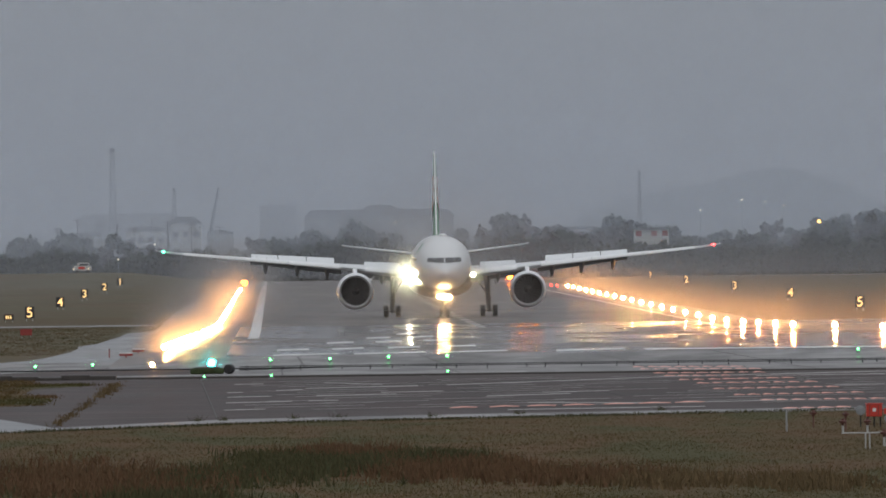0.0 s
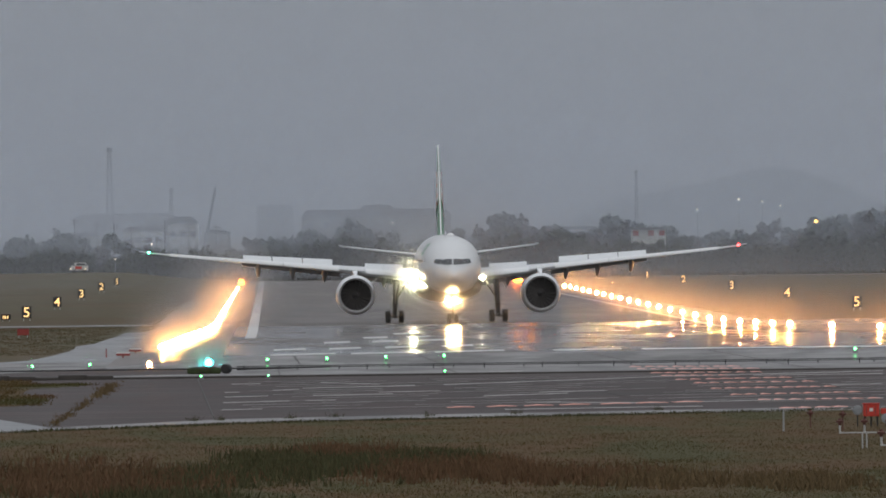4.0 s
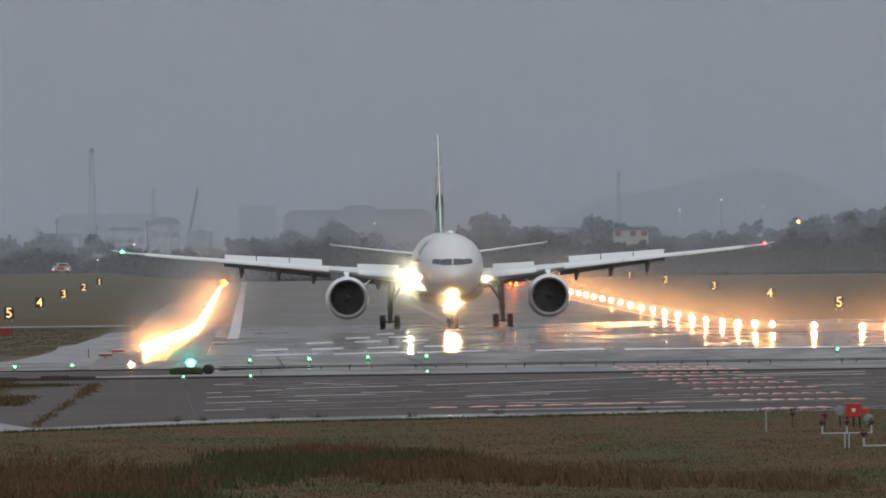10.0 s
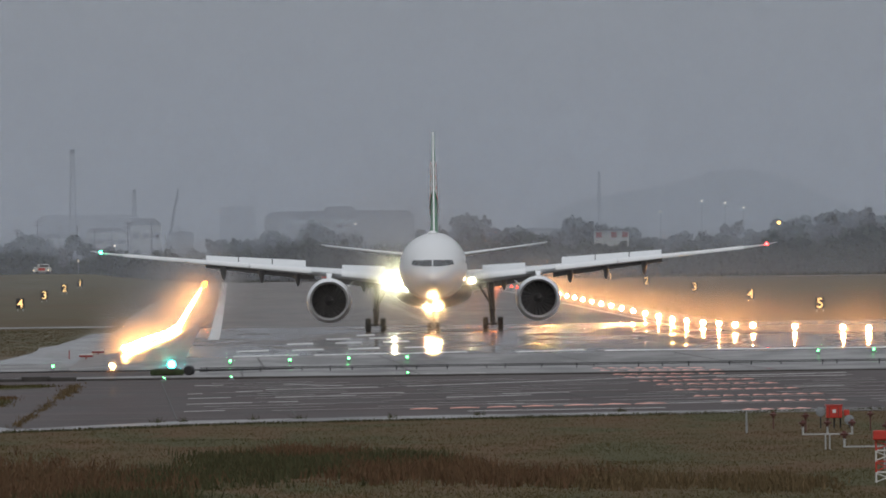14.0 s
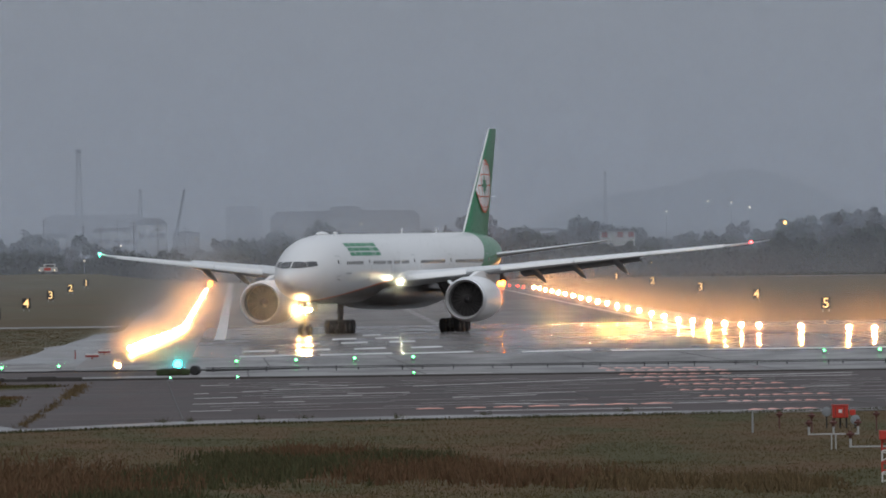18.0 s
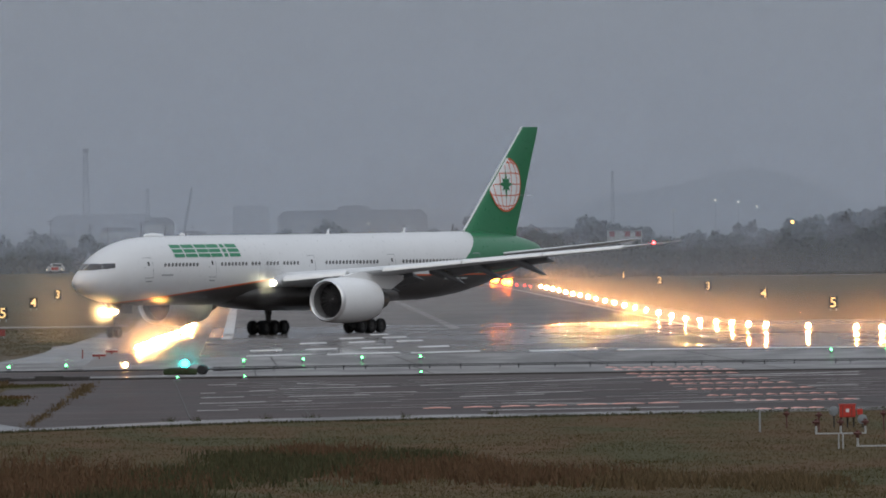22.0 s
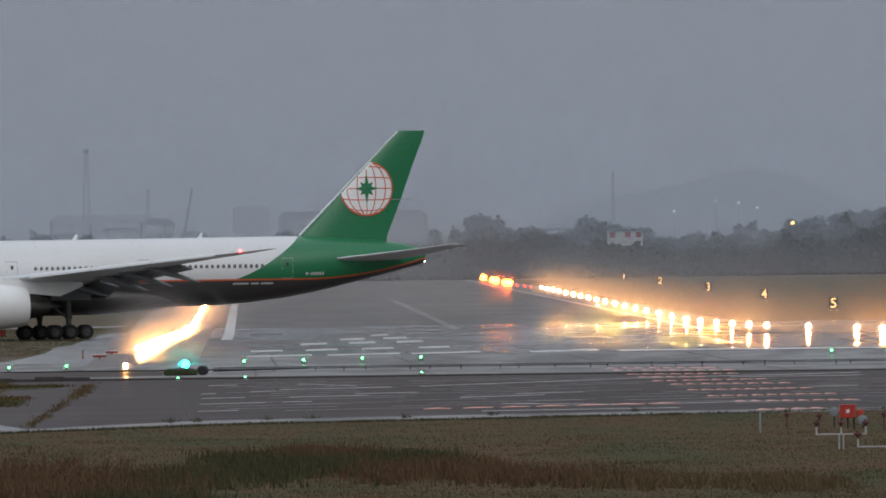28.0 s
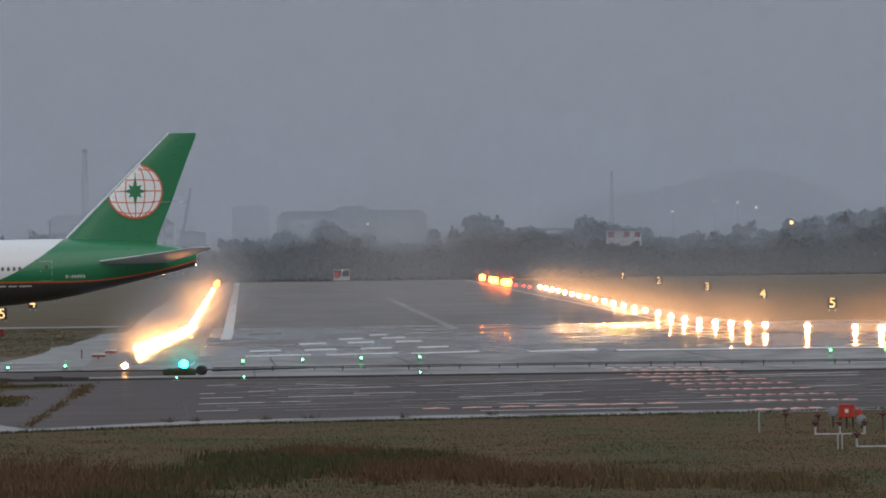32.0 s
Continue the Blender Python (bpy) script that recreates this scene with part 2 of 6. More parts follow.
def lathe(bm, prof, n=32, axis="x", closed=False):
    """Turn a profile of (along, radius) round an axis."""
    rings = []
    for a, r in prof:
        ring = []
        for i in range(n):
            c, s = math.cos(2 * math.pi * i / n) * r, math.sin(2 * math.pi * i / n) * r
            ring.append(bm.verts.new((a, c, s) if axis == "x" else (c, s, a)))
        rings.append(ring)
    for p, q in zip(rings, rings[1:]):
        for i in range(n):
            bm.faces.new((p[i], p[(i + 1) % n], q[(i + 1) % n], q[i]))
    if closed:
        bm.faces.new(rings[0])
        bm.faces.new(rings[-1])
    bmesh.ops.recalc_face_normals(bm, faces=bm.faces)
    return bm


def loft(bm, rings, caps=True):
    vs = [[bm.verts.new(p) for p in r] for r in rings]
    n = len(vs[0])
    for a, b in zip(vs, vs[1:]):
        for i in range(n):
            bm.faces.new((a[i], a[(i + 1) % n], b[(i + 1) % n], b[i]))
    if caps:
        bm.faces.new(vs[0])
        bm.faces.new(vs[-1])
    bmesh.ops.recalc_face_normals(bm, faces=bm.faces)
    return bm


def slab(name, pts, z, material, label, thick=0.05, kind="structure"):
    """A flat paved area with its own thickness."""
    bm = bmesh.new()
    top = [bm.verts.new((x, y, z)) for x, y in pts]
    low = [bm.verts.new((x, y, z - thick)) for x, y in pts]
    bm.faces.new(top)
    n = len(pts)
    for i in range(n):
        bm.faces.new((top[i], low[i], low[(i + 1) % n], top[(i + 1) % n]))
    bmesh.ops.recalc_face_normals(bm, faces=bm.faces)
    if sum(f.normal.z * f.calc_area() for f in bm.faces) < 0:
        bmesh.ops.reverse_faces(bm, faces=bm.faces)
    return tagged(part(name, bm, material), label, kind=kind)
# ---- the lie of the land: the runway climbs a little to a crest at its near end ----
CREST, FOOT, TOP = 1345.0, 1318.0, 1870.0


def dip(y):
    """The far field lies a little lower than the near one."""
    u = min(1.0, max(0.0, (y - 1800.0) / 230.0))
    return -0.25 * u * u * (3 - 2 * u)


def rise(x, y):
    k = min(1.0, max(0.0, (x + 12.0) / 9.0))
    if y >= TOP or y <= FOOT:
        return dip(y)
    if y >= CREST:
        return k * 0.0013 * (TOP - y) + dip(y)
    return k * 0.0013 * (TOP - CREST) * (y - FOOT) / (CREST - FOOT)


def on_land(x, y):
    """Where a sight line to level ground at (x, y) meets the land as it lies."""
    if y <= FOOT:
        return x, y, 0.0
    slope, d = EYE / y, y
    lo, hi = FOOT, 5400.0
    for _ in range(44):
        d = (lo + hi) / 2
        if (EYE - rise(x * d / y, d)) / d > slope:
            lo = d
        else:
            hi = d
    return x * d / y, d, rise(x * d / y, d)


def drape(ob):
    """Let a flat sheet follow the dip of the far field."""
    bm = bmesh.new()
    bm.from_mesh(ob.data)
    for y in range(1800, 2031, 15):
        bmesh.ops.bisect_plane(bm, geom=bm.verts[:] + bm.edges[:] + bm.faces[:], plane_co=(0, y, 0), plane_no=(0, 1, 0))
    for v in bm.verts:
        v.co.z += dip(v.co.y)
    bm.to_mesh(ob.data)
    bm.free()
    return ob


# ---- the setting: one flat airfield ----
bm = bmesh.new()
bmesh.ops.create_grid(bm, x_segments=40, y_segments=60, size=1)
bmesh.ops.scale(bm, vec=(1500, 3400, 1), verts=bm.verts)
bmesh.ops.translate(bm, vec=(0, 2400, 0), verts=bm.verts)
drape(tagged(part("ground", bm, M_FARGRASS), "dull mown airfield grass in the rain", kind="structure"))

slab("grass_verge", [(-70, 300), (70, 300), (70, 985), (27, 964), (8.4, 951), (-2.5, 940), (-13.4, 907), (-70, 860)], 0.02, M_GRASS,
     "rough dry verge grass before the paving", 0.04)
slab("stopway", [(-11, 912), (-2.5, 946), (8.4, 957), (27, 970), (90, 1000), (90, 1240), (-10, 1232)], 0.05, M_STOP,
     "dark worn stopway paving with faded transverse lines", 0.08)
slab("stopway_margin", [(-13.4, 907), (-2.5, 940), (8.4, 951), (27, 964), (90, 990), (90, 1003), (27, 978), (8.4, 966), (-2.5, 956), (-11, 925)], 0.07, M_CONC,
     "pale wet concrete margin of the stopway", 0.06)
slab("side_paving", [(-60, 890), (-13.4, 907), (-11, 925), (-14.5, 975), (-60, 960)], 0.06, M_SHOULDER, "pale wet side paving", 0.06)
slab("cross_strip", [(-60, 1238), (90, 1246), (90, 1320), (-60, 1320)], 0.07, M_CONC, "pale concrete strip across the runway's end", 0.08)
slab("strip_patch", [(-19.4, 1290), (-16.6, 1306), (-11.1, 1339), (-6.2, 1347), (-5.8, 1266), (-16.7, 1260), (-18.8, 1249)], 0.078, M_STOP, "dark asphalt patch in the concrete strip", 0.03)
slab("side_apron", [(-60, 974), (-14.5, 976), (-11, 925), (-10, 1232), (-60, 1226)], 0.045, M_STOP, "cracked grey paving beside the stopway", 0.06)


def paved(name, cols, ys, base, material, label, waves=0.0):
    """Paving that follows the lie of the land, uneven by a few millimetres."""
    bm = bmesh.new()
    grid = []
    for y in ys:
        row = []
        for x in cols:
            q = 0.4 * math.sin(x * 0.31) + 0.3 * math.sin(x * 0.83 + 2)
            z = 0.0018 * math.sin(y / 11.0 * 2 * math.pi + q) + 0.0042 * math.sin(y / 23.0 * 2 * math.pi + 1 - q) + 0.004 * math.sin(y / 41.0 * 2 * math.pi + 3 * q)
            row.append(bm.verts.new((x, y, base + rise(x, y) + z * waves)))
        grid.append(row)
    for ra, rb in zip(grid, grid[1:]):
        for i in range(len(cols) - 1):
            bm.faces.new((ra[i], ra[i + 1], rb[i + 1], rb[i]))
    edge = [e for e in bm.edges if e.is_boundary]
    ext = bmesh.ops.extrude_edge_only(bm, edges=edge)
    bmesh.ops.translate(bm, vec=(0, 0, -0.06), verts=[v for v in ext["geom"] if isinstance(v, bmesh.types.BMVert)])
    bmesh.ops.recalc_face_normals(bm, faces=bm.faces)
    if sum(f.normal.z * f.calc_area() for f in bm.faces) < 0:
        bmesh.ops.reverse_faces(bm, faces=bm.faces)
    return tagged(smooth(part(name, bm, material), 30), label, kind="structure")


WIDE = [-3.6, 4, 12, 20, 28, 36, 44, 60, 90]
paved("concrete_band", [-12, -9, -6, -3.6] + WIDE[1:], [1318, 1322, 1326, 1331, 1336, 1341, 1345], 0.07, M_CONC, "wet concrete band rising to the threshold")
slab("side_band", [(-60, 1322), (-12, 1322), (-12, 1400), (-60, 1390)], 0.06, M_CONC, "wet concrete beside the threshold", 0.06)
# water lies on the threshold's smooth asphalt
paved("threshold", WIDE, [1345 + i for i in range(601)], 0.07, M_POOL, "smooth wet asphalt with standing water at the threshold", 0.2)
paved("threshold_side", [-12, -9, -6, -3.6], [1345 + 5 * i for i in range(121)], 0.062, M_WETSIDE, "pale wet paving beside the threshold", 0.2)
drape(slab("runway", [(-4, 1945), (45, 1945), (45, 3760), (-4, 3760)], 0.06, M_RUNWAY, "long grey runway wet with rain", 0.06))
# the shoulder's outer edge is ragged where the grass creeps over it
OUTER = [(-9.8, 3760), (-11.0, 3300), (-11.6, 2870), (-12.1, 2500), (-12.5, 2260), (-12.3, 2060), (-12.0, 1950), (-12.2, 1850), (-13.4, 1832), (-14.3, 1812), (-14.5, 1760), (-15.2, 1690),
         (-15.6, 1640), (-16.9, 1606), (-16.6, 1575), (-16.7, 1535), (-17.5, 1480), (-18.6, 1430), (-21.0, 1408), (-60, 1402)]
drape(slab("shoulder_left", [(-60, 1388), (-12, 1398), (-12, 1944), (-4, 1944), (-4, 3760)] + OUTER, 0.05, M_SHOULDER, "pale wet shoulder paving beside the runway", 0.06))
drape(slab("shoulder_right", [(49, 1800), (90, 1795), (90, 1845), (58, 1850), (51, 1900), (51, 3760), (45, 3760), (45, 1800)], 0.05, M_SHOULDER2,
           "wet shoulder paving beside the runway", 0.06))
paved("threshold_shoulder", [44.5, 52, 60, 75, 90], [1640 + 20 * i for i in range(9)], 0.086, M_SHOULDER2, "dull damp shoulder beside the threshold")
drape(slab("taxiway_left", [(-200, 2000), (-12.9, 2008), (-12.9, 2034), (-200, 2052)], 0.05, M_CONC, "pale taxiway crossing the grass", 0.06))
drape(slab("far_road", [(-300, 3770), (300, 3770), (300, 3800), (-300, 3800)], 0.05, M_CONC, "pale perimeter road at the field's far side", 0.06))


def stripe(name, pts, material, label, z=0.082):
    """A painted mark, laid on the paving wherever that climbs."""
    bm = bmesh.new()
    (ax, ay), (bx, by), (cx, cy), (dx, dy) = pts[0], pts[1], pts[-2], pts[-1]
    if len(pts) == 4 and abs(cy - by) > 60:
        n = int(abs(cy - by) / 15)
        rings = []
        for i in range(n + 1):
            f = i / n
            ring = []
            for px, py in ((ax + (dx - ax) * f, ay + (dy - ay) * f), (bx + (cx - bx) * f, by + (cy - by) * f)):
                x, y, h = on_land(px, py)
                ring.append((x, y, h + z))
            rings.append([ring[0], ring[1], (ring[1][0], ring[1][1], ring[1][2] - 0.01), (ring[0][0], ring[0][1], ring[0][2] - 0.01)])
        loft(bm, rings)
    else:
        top, low = [], []
        for x, y in pts:
            x, y, h = on_land(x, y)
            top.append(bm.verts.new((x, y, h + z)))
            low.append(bm.verts.new((x, y, h + z - 0.01)))
        bm.faces.new(top)
        n = len(pts)
        for i in range(n):
            bm.faces.new((top[i], low[i], low[(i + 1) % n], top[(i + 1) % n]))
        bmesh.ops.recalc_face_normals(bm, faces=bm.faces)
    return tagged(part(name, bm, material), label, kind="structure")


# runway markings
stripe("edge_stripe", [(-2.4, 1800), (-1.4, 1800), (-1.4, 3700), (-2.4, 3700)], M_PAINT2, "white runway edge line", 0.08)
stripe("edge_stripe", [(-2.5, 1690), (-1.5, 1690), (-1.4, 1799), (-2.4, 1799)], M_PAINT2, "white runway edge line", 0.09)
stripe("edge_stripe", [(42.5, 1800), (43.2, 1800), (43.2, 3700), (42.5, 3700)], M_OLDPAINT, "white runway edge line", 0.08)
for i in range(18):
    y0 = 1835 + i * 50
    stripe("centre_line_dash", [(19.8, y0), (20.7, y0), (20.7, y0 + 30), (19.8, y0 + 30)], M_FADED, "worn white centre line dash", 0.08)
for x0, x1, y0 in ((-0.2, 4.9, 1445), (6.1, 11.8, 1452), (12.7, 18.2, 1458), (22.0, 27.5, 1462)):
    stripe("threshold_bar", [(x0, y0), (x1, y0 + 12), (x1, y0 + 24), (x0, y0 + 12)], M_PAINT, "white threshold bar", 0.09)
stripe("threshold_bar", [(29, 1464), (75, 1456), (75, 1466), (29, 1476)], M_PAINT, "long white threshold bar", 0.09)
for row, y0, xs, w in ((0, 1506, (0.1, 4.6, 9.2, 13.9), 2.6), (1, 1598, (4.4, 8.6, 12.8), 2.3), (2, 1665, (8.1, 12.0), 2.2), (3, 1722, (11.2,), 1.7)):
    for i, x0 in enumerate(xs):
        y = y0 + i * 8
        stripe("transverse_dash", [(x0, y), (x0 + w, y + 8), (x0 + w, y + 24), (x0, y + 16)], M_PAINT, "short white transverse dash", 0.09)

# faded lines on the stopway: (x, y) to (x, y)
for xa, ya, xb, yb in ((-2.6, 1176, -0.8, 1178), (3.0, 1180, 6.6, 1161), (-0.0, 1126, 1.6, 1132), (1.8, 1139, 8.7, 1149), (-2.9, 1115, -2.0, 1117), (-2.8, 1084, -0.3, 1088), (-2.8, 1048, 0.9, 1053), (1.8, 1055, 3.5, 1056), (-2.8, 1005, -0.6, 1008), (6.2, 1104, 9.9, 1107), (2.3, 1087, 7.0, 1092), (10.5, 1151, 25.0, 1194), (25.0, 1194, 39.6, 1216), (30.6, 1193, 38.8, 1193), (13.8, 1027, 20.6, 1014), (20.6, 1014, 26.2, 1020), (26.2, 1020, 33.4, 1026), (33.2, 1114, 36.3, 1117), (12.2, 987, 22.7, 991), (11.8, 1251, 16.7, 1252), (15.5, 1090, 19.5, 1096), (12.0, 1069, 17.0, 1080)):
    w_ = ya * 0.0028
    stripe("faded_line", [(xa, ya), (xb, yb), (xb, yb + w_), (xa, ya + w_)], M_OLDPAINT, "faded pale line on the stopway", 0.076)
# long thin worn lines, nearly parallel, broken where the paint has gone
rl = random.Random(17)
for k_ in range(15):
    y_ = 1004 + k_ * 13.5 + rl.uniform(-3, 3)
    x_ = rl.uniform(-2.6, 3.0)
    while x_ < 36:
        ln = rl.uniform(3.0, 9.0)
        stripe("worn_line", [(x_, y_), (x_ + ln, y_ + ln * 0.9), (x_ + ln, y_ + ln * 0.9 + 1.5), (x_, y_ + 1.5)], M_FADED, "thin worn pale line on the stopway", 0.073)
        x_ += ln + rl.uniform(1.0, 7.0)
        y_ += ln * 0.5
# rows of orange strokes with dark worn gaps between them
rng = random.Random(5)
for xa, ya, xb, yb, n in ((24.3, 1280, 31.8, 1272, 8), (24.4, 1259, 32.5, 1250, 9), (24.6, 1223, 31.9, 1220, 8), (24.8, 1199, 29.2, 1196, 5), (25.0, 1166, 32.5, 1172, 8), (25.5, 1139, 33.0, 1140, 8), (25.6, 1098, 33.2, 1102, 9), (25.7, 1056, 33.4, 1063, 9), (26.4, 1023, 33.3, 1023, 8), (26.3, 974, 30.1, 978, 4), (9.1, 1001, 23.6, 1017, 7)):
    for i in range(n):
        f0, f1 = (i + rng.uniform(0.02, 0.14)) / n, (i + rng.uniform(0.74, 0.94)) / n
        x0, x1, y0, y1 = xa + (xb - xa) * f0, xa + (xb - xa) * f1, ya + (yb - ya) * f0, ya + (yb - ya) * f1
        k, xm, ym = ya * 0.0052, (x0 + x1) / 2, (y0 + y1) / 2 + ya * 0.002
        stripe("chevron_stroke", [(x0, y0), (xm, ym), (x1, y1), (x1, y1 + k * 0.5), (xm, ym + k), (x0, y0 + k * 0.5)], M_REDPAINT, "faded orange stroke on the stopway", 0.080)
        if rng.random() < 0.5:
            x2 = x1 + (xb - xa) / n * 0.2
            stripe("worn_patch", [(x1 + 0.02, y1), (x2, y1), (x2, y1 + k), (x1 + 0.02, y1 + k)], M_SOIL, "dark worn patch between the strokes", 0.078)

# joints in the stopway
for x0, y0, x1, y1 in ((-11.2, 915, -10.2, 1190), (-3.0, 950, -5.0, 1232), (3.2, 955, 1.6, 1235), (13.0, 965, 9.6, 1240), (21.5, 975, 16, 1240), (34, 985, 26, 1240)):
    stripe("paving_joint", [(x0, y0), (x0 + 0.08, y0), (x1 + 0.08, y1), (x1, y1)], M_SOIL, "dark open joint in the paving", 0.068)
for x0, y0, x1, y1 in ((12.2, 1250, 11.5, 1316), (26.0, 1250, 24.5, 1316), (0.4, 1250, 0.3, 1316), (36, 1250, 34.5, 1316), (25.5, 1325, 24, 1440), (35, 1325, 33.5, 1440), (12, 1325, 11, 1440), (2, 1325, 1.6, 1440)):
    stripe("paving_joint", [(x0, y0), (x0 + 0.1, y0), (x1 + 0.1, y1), (x1, y1)], M_SOIL, "dark open joint in the paving", 0.086)

# low dark lip at the strip's near edge
bm = bmesh.new()
box(bm, -60, 90, 1238, 1241, 0.0, 0.13, 0.03)
for k_ in range(9):
    box(bm, -26 + k_ * 1.7, -24.1 + k_ * 1.7, 1232, 1237, 0.0, 0.24 + 0.07 * (k_ * 5 % 3), 0.06)
tagged(part("paving_lip", bm, M_SOIL), "dark raised edge of the concrete strip", kind="structure")


# ---- lights ----
def lamp_meshes(lens_r, lens_mat, post_h=0.45):
    bm = bmesh.new()
    lathe(bm, [(0.0, 0.20), (0.05, 0.20), (0.07, 0.06), (post_h - 0.12, 0.06), (post_h - 0.10, 0.14), (post_h, 0.16)], 12, "z", True)
    post = bpy.data.meshes.new("lamp_stem")
    bm.to_mesh(post)
    bm.free()
    post.materials.append(M_BLUEGREY)
    bm = bmesh.new()
    bmesh.ops.create_uvsphere(bm, u_segments=14, v_segments=8, radius=lens_r)
    bmesh.ops.translate(bm, vec=(0, 0, post_h + lens_r * 0.8), verts=bm.verts)
    lens = bpy.data.meshes.new("lens")
    bm.to_mesh(lens)
    bm.free()
    lens.materials.append(lens_mat)
    return post, lens


def lamps(name, places, meshes, label, category, group, z=0.06, haze=None, wide=False):
    up = z + max(v.co.z for v in meshes[1].vertices) * 0.75
    for x, y in places:
        # the lens, not the foot, lies on the sight line to (x, y)
        x, y, h = on_land(x * (1 - up / EYE), y * (1 - up / EYE))
        t = thing(name, pose(x, y, z + h), label, category, group)
        shared("stem", meshes[0], t)
        shared("lens", meshes[1], t)
        if len(meshes) > 2:
            shared("hood", meshes[2], t)
        # discs before the lens imitate its glare and the lit drizzle
        if haze:
            shared("lamp_halo", haze, t, pose(0, -0.55, 0.45), "translucent disc added as lamp glare and lit drizzle")
        if meshes is SOFT:
            shared("lamp_halo", HALO_MID, t, pose(0, -2.2, 0.7), "translucent disc added as lamp glare and lit drizzle")
        if wide:
            shared("lamp_halo", HALO_WIDE, t, pose(0, -4.0, 1.2), "translucent disc added as lamp glare and lit drizzle")


def hooded_meshes(r, lens_mat, h):
    """A runway light whose hood lets its light out towards the approach only."""
    bm = bmesh.new()
    lathe(bm, [(0.0, 0.20), (0.05, 0.20), (0.07, 0.06), (h, 0.06)], 12, "z", True)
    stem = bpy.data.meshes.new("lamp_stem")
    bm.to_mesh(stem)
    bm.free()
    stem.materials.append(M_BLUEGREY)
    bm = bmesh.new()
    lathe(bm, [(-0.28, r * 1.25), (0.0, r * 1.25), (0.14, r * 0.9), (0.16, 0.02), (0.15, 0.0)], 16, "x")
    bmesh.ops.rotate(bm, cent=(0, 0, 0), matrix=Euler((0, 0, radians(90))).to_matrix(), verts=bm.verts)
    bmesh.ops.translate(bm, vec=(0, 0, h + r), verts=bm.verts)
    hood = bpy.data.meshes.new("hood")
    bm.to_mesh(hood)
    bm.free()
    hood.materials.append(M_BLUEGREY)
    bm = bmesh.new()
    lathe(bm, [(0.06, 0.0), (0.05, r * 0.6), (0.02, r)], 16, "x")
    bmesh.ops.rotate(bm, cent=(0, 0, 0), matrix=Euler((0, 0, radians(90))).to_matrix(), verts=bm.verts)
    bmesh.ops.translate(bm, vec=(0, 0, h + r), verts=bm.verts)
    lens = bpy.data.meshes.new("lens")
    bm.to_mesh(lens)
    bm.free()
    lens.materials.append(lens_mat)
    return stem, lens, hood


EDGE = hooded_meshes(0.21, L_EDGE, 0.16)
LEFT = hooded_meshes(0.2, L_LEFT, 0.16)
CURVE = hooded_meshes(0.19, L_EDGE, 0.2)
SOFT = hooded_meshes(0.2, L_CURVE, 0.2)
left = [(-6.0, 2000 + 64 * i) for i in range(21)]
curve = [(-6.3, 1938), (-6.6, 1882), (-7.05, 1832), (-7.5, 1799), (-7.9, 1760), (-8.15, 1737), (-8.4, 1714), (-8.65, 1688), (-8.9, 1662), (-9.2, 1632), (-9.5, 1604)]
lamps("runway_edge_light", left, LEFT, "lit warm-white runway edge light on a short stem", "runway light", "runway edge lights", haze=HALO_EDGE, wide=True)
lamps("runway_edge_light", curve, SOFT, "lit warm-white light on the curve beside the runway", "runway light", "runway edge lights", haze=HALO_EDGE)
right = [(46.5 + 0.235 * i, 1995 + 76.5 * i) for i in range(17)]
lamps("runway_edge_light", right, EDGE, "lit warm-white runway edge light on a short stem", "runway light", "runway edge lights", haze=HALO_EDGE, wide=True)
near = [(47.0, 1953), (47.7, 1913), (48.6, 1886), (49.6, 1860), (50.9, 1844), (54.1, 1813), (57.7, 1781), (59.6, 1765)]
lamps("runway_edge_light", near, CURVE, "lit warm-white runway edge light on a short stem", "runway light", "runway edge lights", haze=HALO_EDGE, wide=True)
lamps("runway_end_light", [(-9.1, 1382)], hooded_meshes(0.13, L_EDGE, 0.2), "lit warm-white light at the runway's end", "runway light", "runway edge lights", haze=HALO_SMALL)
# lens made oversize so that its shape carries the lamp's glow
AMB = lamp_meshes(0.55, L_AMBER, 0.3)
lamps("amber_light", [(50.3, 4012), (49.6, 3808), (49.7, 3759), (49.6, 3620), (49.8, 3575), (-6.1, 3779)], AMB, "large lit amber light at the runway's far end", "runway light",
      "amber far lights", haze=HALO_AMBER)
lamps("red_light", [(47.5, 3380), (47.4, 3310), (48.0, 3255), (48.1, 3195)], lamp_meshes(0.2, L_RED), "small lit red runway light", "runway light", "red far lights")
GRN = lamp_meshes(0.095, L_GREEN, 0.2)
lamps("threshold_light", [(-22, 1368), (-17.6, 1374), (-13.5, 1384), (-0.4, 1414), (4.1, 1418), (8.6, 1429), (13.1, 1433), (45.0, 1449), (49.4, 1452)], GRN,
      "lit green threshold light", "runway light", "green threshold lights", 0.07, HALO_SMALL)
lamps("threshold_light", [(-0.3, 1256), (11.7, 1276), (-4.8, 1256)], lamp_meshes(0.06, L_GREEN, 0.15), "small lit green light", "runway light",
      "green threshold lights", 0.07)
lamps("approach_flasher", [(-4.8, 1404)], lamp_meshes(0.28, L_CYAN, 0.2), "large bright cyan-green light", "runway light", "green threshold lights", 0.07, HALO_FLASH)


